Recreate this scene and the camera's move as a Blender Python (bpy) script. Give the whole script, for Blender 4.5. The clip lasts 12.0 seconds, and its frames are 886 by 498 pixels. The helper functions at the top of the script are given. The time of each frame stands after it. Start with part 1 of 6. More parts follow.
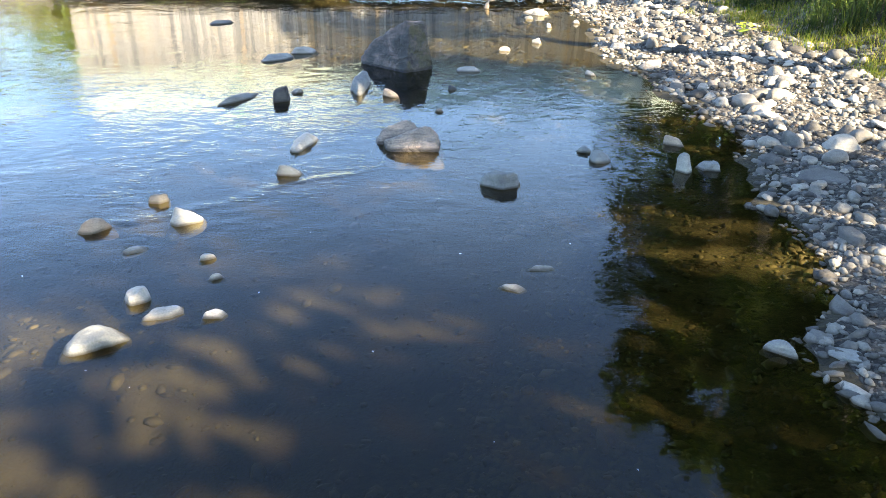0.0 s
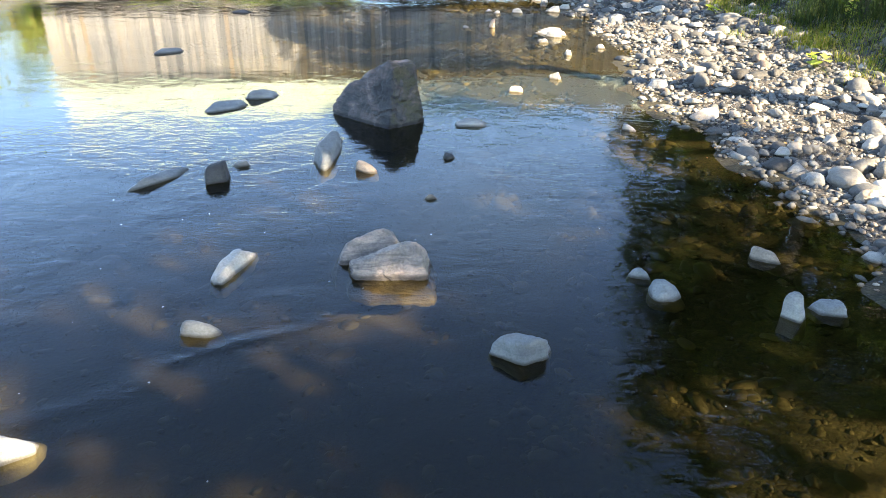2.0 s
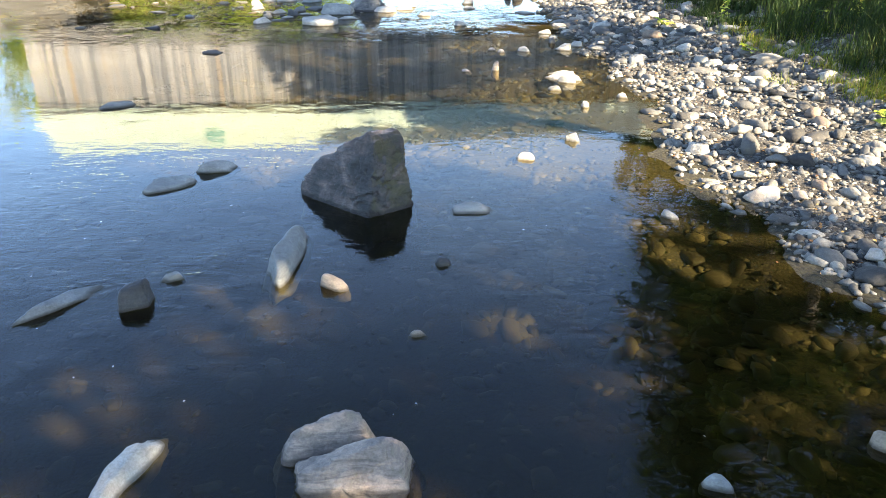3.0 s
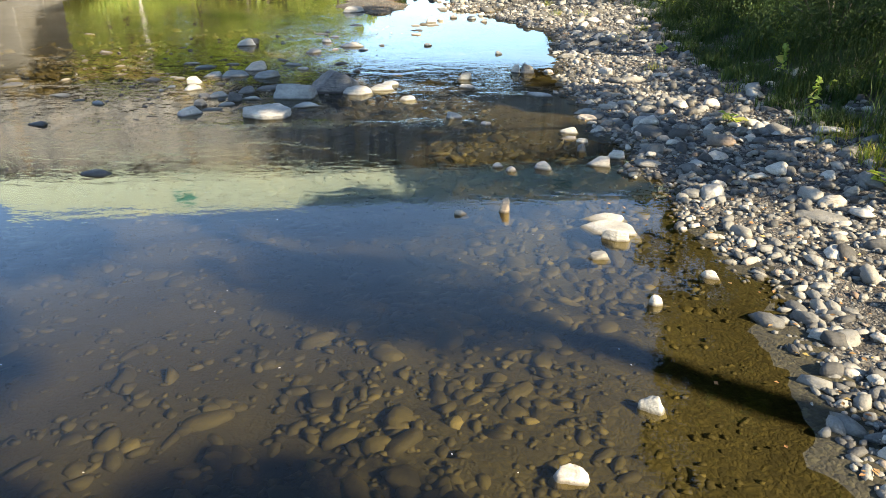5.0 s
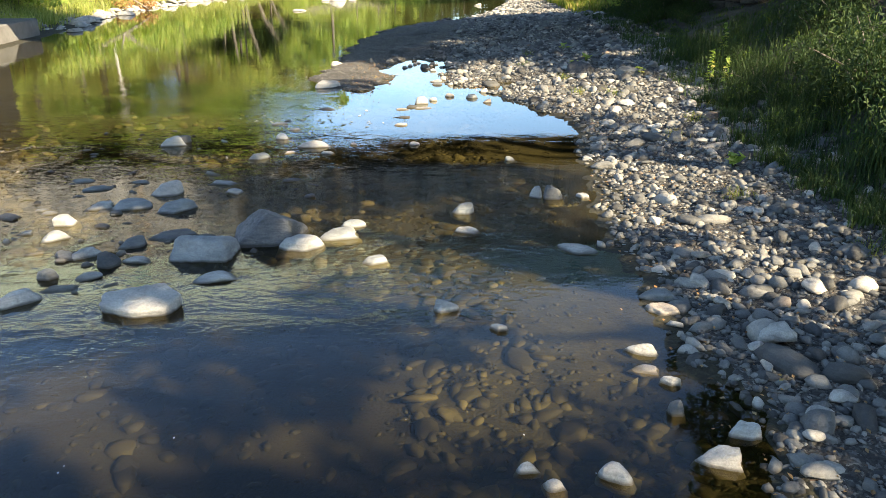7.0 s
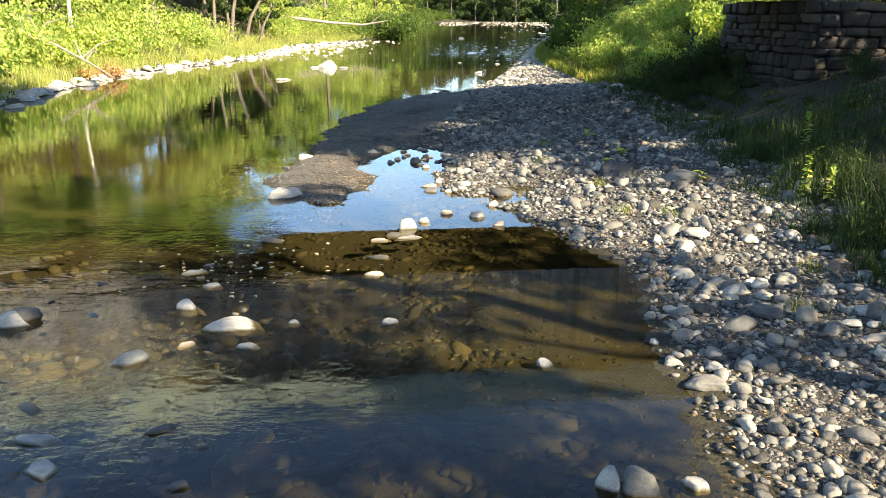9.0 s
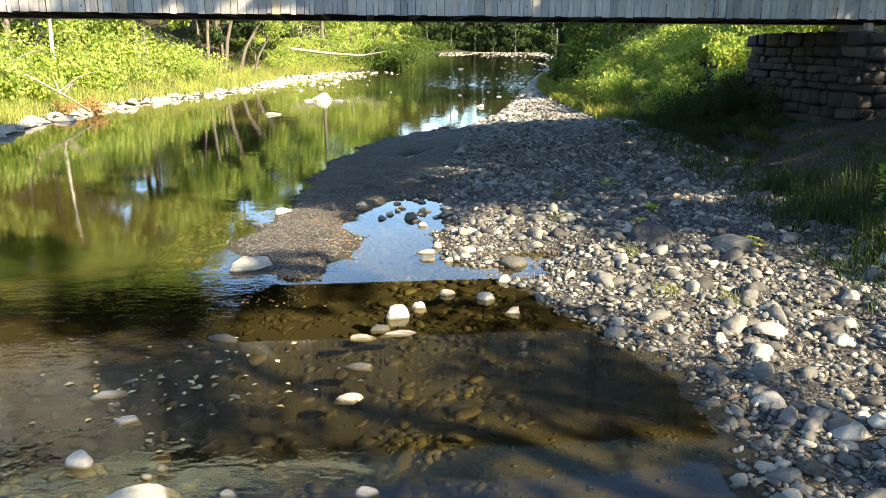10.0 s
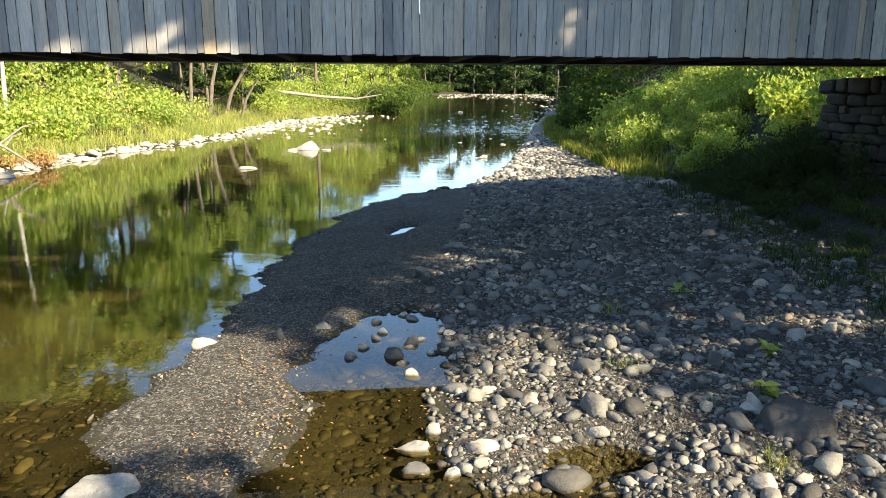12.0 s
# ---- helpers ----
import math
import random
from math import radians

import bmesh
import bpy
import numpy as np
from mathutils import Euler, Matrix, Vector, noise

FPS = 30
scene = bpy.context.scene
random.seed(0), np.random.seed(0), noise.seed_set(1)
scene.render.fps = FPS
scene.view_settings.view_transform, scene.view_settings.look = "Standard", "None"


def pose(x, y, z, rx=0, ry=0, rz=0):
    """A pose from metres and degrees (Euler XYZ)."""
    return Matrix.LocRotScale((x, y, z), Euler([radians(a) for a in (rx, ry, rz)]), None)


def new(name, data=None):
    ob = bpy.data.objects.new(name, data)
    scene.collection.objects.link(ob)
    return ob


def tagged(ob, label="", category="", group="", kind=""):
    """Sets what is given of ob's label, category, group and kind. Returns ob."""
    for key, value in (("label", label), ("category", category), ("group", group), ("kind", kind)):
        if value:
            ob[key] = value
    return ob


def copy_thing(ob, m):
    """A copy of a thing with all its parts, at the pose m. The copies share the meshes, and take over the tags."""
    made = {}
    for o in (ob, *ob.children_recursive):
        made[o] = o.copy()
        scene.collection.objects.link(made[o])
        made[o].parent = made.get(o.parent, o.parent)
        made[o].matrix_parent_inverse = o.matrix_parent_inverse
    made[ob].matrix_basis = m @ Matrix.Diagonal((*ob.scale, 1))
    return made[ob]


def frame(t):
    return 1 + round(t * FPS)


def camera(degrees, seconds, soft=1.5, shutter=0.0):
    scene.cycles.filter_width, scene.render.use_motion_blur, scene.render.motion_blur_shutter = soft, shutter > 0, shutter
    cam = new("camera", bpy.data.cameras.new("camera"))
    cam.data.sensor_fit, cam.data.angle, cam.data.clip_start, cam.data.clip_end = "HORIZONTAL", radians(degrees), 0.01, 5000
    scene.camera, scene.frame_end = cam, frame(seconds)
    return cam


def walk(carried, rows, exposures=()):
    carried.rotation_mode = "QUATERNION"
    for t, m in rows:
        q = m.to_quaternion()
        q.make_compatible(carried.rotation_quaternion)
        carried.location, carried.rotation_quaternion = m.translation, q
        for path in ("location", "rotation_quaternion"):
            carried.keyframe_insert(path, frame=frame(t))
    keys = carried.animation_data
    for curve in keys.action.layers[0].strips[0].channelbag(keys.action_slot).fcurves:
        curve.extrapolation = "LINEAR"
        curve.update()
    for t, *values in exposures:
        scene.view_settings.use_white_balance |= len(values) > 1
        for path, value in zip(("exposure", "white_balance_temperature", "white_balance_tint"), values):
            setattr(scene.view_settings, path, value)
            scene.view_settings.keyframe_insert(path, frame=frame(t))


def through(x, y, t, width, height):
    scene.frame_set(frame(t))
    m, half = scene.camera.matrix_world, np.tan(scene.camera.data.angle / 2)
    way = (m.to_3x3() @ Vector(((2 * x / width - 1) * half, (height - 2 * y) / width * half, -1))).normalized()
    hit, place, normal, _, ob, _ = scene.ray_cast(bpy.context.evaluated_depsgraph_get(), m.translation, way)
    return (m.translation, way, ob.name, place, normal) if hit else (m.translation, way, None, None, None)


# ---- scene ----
cam = camera(62.3, 12.0, soft=0.8)
ROWS = [  # seconds, eye x y z, turn about x y z in degrees
    (0.0, 0.054, -0.026, 3.414, 62.24, -1.02, 0.76),
    (0.5, 0.054, 0.611, 3.424, 62.16, -0.96, 0.76),
    (1.0, 0.062, 1.427, 3.429, 61.96, -0.88, 0.76),
    (1.5, 0.073, 2.392, 3.441, 61.52, -0.80, 0.78),
    (2.0, 0.115, 3.472, 3.456, 61.52, -0.68, 0.82),
    (2.5, 0.147, 4.639, 3.464, 62.11, -0.51, 0.81),
    (3.0, 0.173, 5.892, 3.470, 62.73, -0.42, 0.85),
    (5.0, 0.321, 11.363, 3.601, 65.03, -0.35, 0.86),
    (5.5, 0.356, 12.828, 3.647, 65.68, -0.28, 0.87),
    (6.0, 0.388, 14.313, 3.699, 66.45, -0.24, 0.88),
    (6.5, 0.400, 15.820, 3.760, 67.25, -0.27, 0.84),
    (7.0, 0.401, 17.331, 3.817, 68.17, -0.23, 0.80),
    (9.0, 0.409, 23.621, 4.004, 72.50, -0.24, 0.73),
    (9.5, 0.392, 25.206, 4.051, 73.60, -0.25, 0.71),
    (10.0, 0.364, 26.817, 4.101, 74.66, -0.24, 0.69),
    (10.5, 0.338, 28.438, 4.151, 75.75, -0.25, 0.65),
    (11.0, 0.323, 30.026, 4.201, 76.83, -0.21, 0.63),
    (11.5, 0.294, 31.598, 4.248, 77.65, -0.16, 0.61),
    (12.0, 0.279, 33.178, 4.311, 77.70, -0.15, 0.58),
]
walk(cam, [(t, pose(x, y, z, rx, ry, rz)) for t, x, y, z, rx, ry, rz in ROWS],
     [(0.0, 3.05, 7900, 12), (3.0, 2.85, 7850, 12), (5.5, 2.1, 7650, 9), (7.0, 2.1, 7650, 9), (9.5, 2.2, 7750, 9), (10.5, 2.1, 7750, 8), (12.0, 1.9, 7700, 8)])

# ---- light ----
SUN_EL, SUN_AZ = 32.0, 128.0  # degrees; azimuth clockwise from +y
world = bpy.data.worlds.new("sky")
scene.world = world
world.use_nodes = True
wt = world.node_tree
sky = wt.nodes.new("ShaderNodeTexSky")
sky.sky_type, sky.sun_disc = "NISHITA", False
sky.sun_elevation, sky.sun_rotation = radians(SUN_EL), radians(SUN_AZ)
sky.altitude = 500.0
sky.air_density, sky.dust_density, sky.ozone_density = 1.0, 0.5, 4.0
wt.nodes["Background"].inputs["Strength"].default_value = 0.108
sun = new("sun", bpy.data.lights.new("sun", "SUN"))
sun.data.energy, sun.data.angle, sun.data.color = 5.0, radians(0.55), (1.0, 0.89, 0.72)
to_sun = Vector((math.sin(radians(SUN_AZ)) * math.cos(radians(SUN_EL)),
                 math.cos(radians(SUN_AZ)) * math.cos(radians(SUN_EL)), math.sin(radians(SUN_EL))))
sun.matrix_world = Matrix.Translation((0, 0, 60)) @ to_sun.to_track_quat("Z", "Y").to_matrix().to_4x4()


# ---- materials ----
def material(name):
    m = bpy.data.materials.new(name)
    m.use_nodes = True
    t = m.node_tree
    return m, t, t.nodes["Principled BSDF"]


def node(t, kind, links=(), **values):
    """A node with its settings; links: (input, output socket) pairs."""
    n = t.nodes.new(kind)
    if "operation" in values:
        n.operation = values["operation"]
    if "interpolation_type" in values:
        n.interpolation_type = values["interpolation_type"]
    for key, value in links:
        if isinstance(value, bpy.types.NodeSocket):
            t.links.new(value, n.inputs[key])
        else:
            n.inputs[key].default_value = value
    return n


def ramp(t, fac, stops, interp="LINEAR"):
    n = t.nodes.new("ShaderNodeValToRGB")
    r = n.color_ramp
    r.interpolation = interp
    while len(r.elements) < len(stops):
        r.elements.new(0.5)
    for e, (p, c) in zip(r.elements, stops):
        e.position, e.color = p, (*c, 1)
    t.links.new(fac, n.inputs[0])
    return n.outputs[0]


def noise_at(t, scale, detail=4.0, rough=0.55, coord=None, distortion=0.0):
    links = [("Scale", scale), ("Detail", detail), ("Roughness", rough), ("Distortion", distortion)]
    if coord is not None:
        links.append(("Vector", coord))
    return node(t, "ShaderNodeTexNoise", links).outputs["Fac"]


def mix(t, fac, a, b, blend="MIX"):
    n = t.nodes.new("ShaderNodeMix")
    n.data_type, n.blend_type = "RGBA", blend
    for i, v in ((0, fac), (6, a), (7, b)):
        if isinstance(v, bpy.types.NodeSocket):
            t.links.new(v, n.inputs[i])
        else:
            n.inputs[i].default_value = (*v, 1) if isinstance(v, tuple) else v
    return n.outputs[2]


def maths(t, op, a, b=0.0, clamp=False):
    n = node(t, "ShaderNodeMath", [(0, a), (1, b)], operation=op)
    n.use_clamp = clamp
    return n.outputs[0]


def bump(t, height, strength, distance, normal=None):
    links = [("Height", height), ("Strength", strength), ("Distance", distance)]
    if normal is not None:
        links.append(("Normal", normal))
    return node(t, "ShaderNodeBump", links).outputs[0]


def position(t):
    return t.nodes.new("ShaderNodeNewGeometry").outputs["Position"]


def depth_toned(t, col, p):
    """Darkens the colour with depth for light lost in the water; more olive in the slow reach."""
    z = node(t, "ShaderNodeSeparateXYZ", [(0, p)]).outputs[2]
    # stands in for absorption, put into the colour by height
    deep = node(t, "ShaderNodeMapRange", [("Value", maths(t, "ADD", z, maths(t, "MULTIPLY", noise_at(t, 1.3, 4, 0.6, p), 0.16))), ("From Min", -0.10), ("From Max", -0.30)], interpolation_type="SMOOTHSTEP").outputs[0]
    slow = node(t, "ShaderNodeMapRange", [("Value", node(t, "ShaderNodeSeparateXYZ", [(0, p)]).outputs[1]), ("From Min", 34.0), ("From Max", 46.0)], interpolation_type="SMOOTHSTEP").outputs[0]
    deep_tone = mix(t, slow, (0.010, 0.0085, 0.005), (0.036, 0.031, 0.012))
    return mix(t, maths(t, "MULTIPLY", deep, 0.78), col, deep_tone)


def stone_material(name, stops, island, stain=(0.12, 0.105, 0.075), rough=0.8, water_murk=False):
    m, t, b = material(name)
    if island:
        pick = t.nodes.new("ShaderNodeNewGeometry").outputs["Random Per Island"]
    else:
        pick = t.nodes.new("ShaderNodeObjectInfo").outputs["Random"]
    p = position(t)
    col = ramp(t, pick, stops)
    big = ramp(t, noise_at(t, 3.5, 5, 0.6, p), [(0.3, (0.62, 0.62, 0.62)), (0.7, (1.15, 1.13, 1.08))])
    col = mix(t, 1.0, col, big, "MULTIPLY")
    streak = noise_at(t, 9.0, 6, 0.65, p, 1.5)
    col = mix(t, maths(t, "MULTIPLY", ramp(t, streak, [(0.5, (0, 0, 0)), (0.75, (1, 1, 1))]), 0.45), col, stain)
    tilt = node(t, "ShaderNodeMapping", [("Vector", p), ("Rotation", (0.5, 0.35, 0.2)), ("Scale", (0.6, 1.0, 5.0))]).outputs[0]
    bands = noise_at(t, 4.5, 4, 0.6, tilt, 0.7)
    col = mix(t, 0.55, col, ramp(t, bands, [(0.32, (0.68, 0.70, 0.72)), (0.5, (1, 1, 1)), (0.68, (1.22, 1.18, 1.10))]), "MULTIPLY")
    fine = noise_at(t, 60.0, 4, 0.7, p)
    col = mix(t, 0.5, col, ramp(t, fine, [(0.3, (0.55, 0.55, 0.55)), (0.7, (1.3, 1.3, 1.3))]), "MULTIPLY")
    # brown algae below the water line
    low = node(t, "ShaderNodeSeparateXYZ", [(0, p)]).outputs[2]
    wet = node(t, "ShaderNodeMapRange", [("Value", maths(t, "ADD", low, maths(t, "MULTIPLY", streak, 0.03))), ("From Min", 0.055), ("From Max", 0.02)], interpolation_type="SMOOTHSTEP").outputs[0]
    if water_murk:
        col = depth_toned(t, col, p)
    else:
        col = mix(t, maths(t, "MULTIPLY", wet, 0.8), col, (0.035, 0.028, 0.014))
    t.links.new(col, b.inputs["Base Color"])
    b.inputs["Roughness"].default_value = rough
    n1 = bump(t, noise_at(t, 12.0, 6, 0.6, p), 0.6, 0.03)
    n1 = bump(t, bands, 0.5, 0.02, n1)
    t.links.new(bump(t, fine, 0.35, 0.01, n1), b.inputs["Normal"])
    return m


GREYS = [(0.0, (0.030, 0.031, 0.032)), (0.14, (0.061, 0.063, 0.063)), (0.36, (0.104, 0.108, 0.108)), (0.60, (0.148, 0.150, 0.145)), (0.78, (0.200, 0.197, 0.181)), (0.90, (0.287, 0.277, 0.248)), (0.96, (0.365, 0.348, 0.313)), (1.0, (0.148, 0.103, 0.075))]
PALES = [(0.0, (0.300, 0.300, 0.285)), (0.6, (0.420, 0.405, 0.365)), (1.0, (0.400, 0.345, 0.285))]
BLUES = [(0.0, (0.150, 0.168, 0.172)), (0.5, (0.235, 0.250, 0.246)), (1.0, (0.330, 0.330, 0.305))]
DARKS = [(0.0, (0.040, 0.043, 0.047)), (0.6, (0.066, 0.070, 0.074)), (1.0, (0.098, 0.092, 0.088))]
BROWNS = [(0.0, (0.250, 0.200, 0.155)), (0.5, (0.340, 0.275, 0.210)), (1.0, (0.430, 0.345, 0.265))]
stone_grey = stone_material("grey_stone", GREYS, False)
stone_pale = stone_material("pale_stone", PALES, False)
stone_blue = stone_material("blue_grey_stone", BLUES, False)
stone_dark = stone_material("dark_stone", DARKS, False)
stone_brown = stone_material("tan_stone", BROWNS, False)
cobble_mat = stone_material("cobbles", GREYS, True)
# dark stone taken to near-black: the deep shade there is put into the colour
shade_toned_wall = stone_material("shade_toned_wall", [(0.0, (0.008, 0.007, 0.006)), (0.5, (0.015, 0.012, 0.010)), (0.9, (0.024, 0.020, 0.017)), (1.0, (0.070, 0.058, 0.04))], False)
sunk_mat = stone_material("sunken_cobbles", [(0.0, (0.014, 0.012, 0.006)), (0.4, (0.027, 0.0235, 0.0105)), (0.88, (0.046, 0.040, 0.018)), (1.0, (0.105, 0.092, 0.052))], True, (0.0161, 0.0144, 0.0044), water_murk=True)


def ground_material(name, stops, scale, grain, rough=0.9, water_murk=False, cells=0.8):
    m, t, b = material(name)
    p = position(t)
    warp = node(t, "ShaderNodeTexNoise", [("Vector", p), ("Scale", scale * 0.35), ("Detail", 3.0)]).outputs["Color"]
    bent = node(t, "ShaderNodeVectorMath", [(0, p), (1, node(t, "ShaderNodeVectorMath", [(0, warp), (1, (0.16, 0.16, 0.16))], operation="MULTIPLY").outputs[0])], operation="ADD").outputs[0]
    v = node(t, "ShaderNodeTexVoronoi", [("Vector", bent), ("Scale", scale)])
    cell = node(t, "ShaderNodeSeparateColor", [(0, v.outputs["Color"])]).outputs[0]
    col = ramp(t, cell, stops)
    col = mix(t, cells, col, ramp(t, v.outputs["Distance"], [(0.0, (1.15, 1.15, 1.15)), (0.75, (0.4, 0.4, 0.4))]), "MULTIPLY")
    col = mix(t, 0.8, col, ramp(t, noise_at(t, 0.7, 5, 0.6, p), [(0.3, (0.6, 0.6, 0.58)), (0.7, (1.25, 1.22, 1.15))]), "MULTIPLY")
    col = mix(t, 0.5, col, ramp(t, noise_at(t, grain, 3, 0.7, p), [(0.3, (0.5, 0.5, 0.5)), (0.7, (1.3, 1.3, 1.3))]), "MULTIPLY")
    if water_murk:
        col = depth_toned(t, col, p)
    t.links.new(col, b.inputs["Base Color"])
    b.inputs["Roughness"].default_value = rough
    n = bump(t, maths(t, "SUBTRACT", 1.0, v.outputs["Distance"]), cells, 0.03)
    t.links.new(bump(t, noise_at(t, grain, 3, 0.7, p), 0.4, 0.01, n), b.inputs["Normal"])
    return m


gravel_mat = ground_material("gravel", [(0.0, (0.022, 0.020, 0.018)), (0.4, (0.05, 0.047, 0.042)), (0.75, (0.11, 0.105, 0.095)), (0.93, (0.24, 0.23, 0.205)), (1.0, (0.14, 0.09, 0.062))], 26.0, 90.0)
bed_mat = ground_material("river_bed", [(0.0, (0.014, 0.0125, 0.0055)), (0.5, (0.027, 0.0240, 0.0105)), (1.0, (0.045, 0.040, 0.018))], 22.0, 70.0, water_murk=True, cells=0.4)
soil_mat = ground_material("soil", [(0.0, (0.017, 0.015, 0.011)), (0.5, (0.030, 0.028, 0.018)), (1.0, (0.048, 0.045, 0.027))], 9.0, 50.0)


def leaf_material(name, stops, through=0.4):
    m, t, b = material(name)
    pick = t.nodes.new("ShaderNodeNewGeometry").outputs["Random Per Island"]
    p = position(t)
    col = ramp(t, pick, stops)
    col = mix(t, 0.8, col, ramp(t, noise_at(t, 0.45, 3, 0.5, p), [(0.3, (0.6, 0.68, 0.6)), (0.7, (1.3, 1.22, 1.0))]), "MULTIPLY")
    t.links.new(col, b.inputs["Base Color"])
    b.inputs["Roughness"].default_value = 0.7
    b.inputs["Specular IOR Level"].default_value = 0.25
    tr = node(t, "ShaderNodeBsdfTranslucent", [("Color", mix(t, 1.0, col, (1.3, 1.35, 0.7), "MULTIPLY"))])
    mx = node(t, "ShaderNodeMixShader", [(0, through), (1, b.outputs[0]), (2, tr.outputs[0])])
    t.links.new(mx.outputs[0], t.nodes["Material Output"].inputs["Surface"])
    return m


# sunlight and shade are put into lighter and darker copies of the leaf colour
leaf_sun_toned = leaf_material("sun_toned_leaves", [(0.0, (0.16, 0.25, 0.065)), (0.5, (0.29, 0.39, 0.11)), (0.85, (0.42, 0.47, 0.16)), (1.0, (0.52, 0.46, 0.19))], 0.5)
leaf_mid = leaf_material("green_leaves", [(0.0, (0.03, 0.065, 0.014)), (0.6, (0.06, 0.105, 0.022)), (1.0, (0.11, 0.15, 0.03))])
leaf_shade_toned = leaf_material("shade_toned_leaves", [(0.0, (0.018, 0.04, 0.014)), (0.7, (0.035, 0.065, 0.02)), (1.0, (0.06, 0.09, 0.025))], 0.25)
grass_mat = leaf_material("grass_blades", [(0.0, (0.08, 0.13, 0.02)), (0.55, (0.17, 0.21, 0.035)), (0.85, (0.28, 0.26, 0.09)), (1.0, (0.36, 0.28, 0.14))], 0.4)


def bark_material(name, dark, light, scale=6.0):
    m, t, b = material(name)
    p = position(t)
    c = node(t, "ShaderNodeMapping", [("Vector", p), ("Scale", (1, 1, 0.25))]).outputs[0]
    f = noise_at(t, scale, 6, 0.7, c)
    t.links.new(ramp(t, f, [(0.35, dark), (0.65, light)]), b.inputs["Base Color"])
    b.inputs["Roughness"].default_value = 0.9
    t.links.new(bump(t, f, 0.8, 0.03), b.inputs["Normal"])
    return m


bark_grey = bark_material("grey_bark", (0.06, 0.05, 0.04), (0.16, 0.14, 0.115))
bark_birch = bark_material("birch_bark", (0.22, 0.20, 0.17), (0.58, 0.55, 0.50), 4.0)
dead_wood = bark_material("bleached_wood", (0.15, 0.125, 0.10), (0.34, 0.30, 0.25))


def wood_material(name, stops, island=False):
    """Weathered upright boards: grain along z, knots, streaks."""
    m, t, b = material(name)
    p = position(t)
    pick = t.nodes.new("ShaderNodeNewGeometry").outputs["Random Per Island"] if island else t.nodes.new("ShaderNodeObjectInfo").outputs["Random"]
    shift = node(t, "ShaderNodeCombineXYZ", [(0, maths(t, "MULTIPLY", pick, 37.0)), (2, maths(t, "MULTIPLY", pick, 91.0))]).outputs[0]
    q = node(t, "ShaderNodeVectorMath", [(0, p), (1, shift)], operation="ADD").outputs[0]
    long_q = node(t, "ShaderNodeMapping", [("Vector", q), ("Scale", (1, 1, 0.06))]).outputs[0]
    grain = noise_at(t, 45.0, 5, 0.65, long_q, 0.4)
    col = ramp(t, pick, stops)
    col = mix(t, 0.75, col, ramp(t, grain, [(0.3, (0.62, 0.62, 0.62)), (0.7, (1.25, 1.25, 1.25))]), "MULTIPLY")
    wash = noise_at(t, 1.6, 4, 0.6, node(t, "ShaderNodeMapping", [("Vector", q), ("Scale", (1.5, 1.5, 0.5))]).outputs[0])
    col = mix(t, 0.8, col, ramp(t, wash, [(0.3, (0.7, 0.74, 0.78)), (0.7, (1.18, 1.12, 1.03))]), "MULTIPLY")
    knot = node(t, "ShaderNodeTexVoronoi", [("Vector", node(t, "ShaderNodeMapping", [("Vector", q), ("Scale", (1, 1, 0.5))]).outputs[0]), ("Scale", 3.4)]).outputs["Distance"]
    col = mix(t, ramp(t, knot, [(0.05, (1, 1, 1)), (0.085, (0, 0, 0))]), col, (0.07, 0.05, 0.035))
    t.links.new(col, b.inputs["Base Color"])
    b.inputs["Roughness"].default_value = 0.85
    t.links.new(bump(t, grain, 0.5, 0.008), b.inputs["Normal"])
    return m


board_mat = wood_material("weathered_boards", [(0.0, (0.20, 0.205, 0.21)), (0.2, (0.31, 0.312, 0.308)), (0.7, (0.43, 0.422, 0.40)), (0.93, (0.38, 0.35, 0.31)), (1.0, (0.38, 0.30, 0.21))])
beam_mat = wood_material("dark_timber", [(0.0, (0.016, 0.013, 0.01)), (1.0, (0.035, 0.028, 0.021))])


def plain(name, col, rough=0.7, metal=0.0, spread=0.35, scale=2.0):
    m, t, b = material(name)
    p = position(t)
    c = mix(t, spread, col, ramp(t, noise_at(t, scale, 6, 0.65, p), [(0.3, (0.4, 0.4, 0.4)), (0.7, (1.5, 1.5, 1.5))]), "MULTIPLY")
    t.links.new(c, b.inputs["Base Color"])
    b.inputs["Roughness"].default_value, b.inputs["Metallic"].default_value = rough, metal
    t.links.new(bump(t, noise_at(t, 40.0, 4, 0.6, p), 0.3, 0.01), b.inputs["Normal"])
    return m


roof_mat = plain("pale_green_roof_metal", (0.58, 0.68, 0.54), 0.45, 0.0, 0.3)
teal_mat = plain("teal_roof_patch", (0.06, 0.30, 0.24), 0.5)
concrete_mat = plain("old_concrete", (0.13, 0.125, 0.115), 0.9, 0.0, 0.5, 1.2)


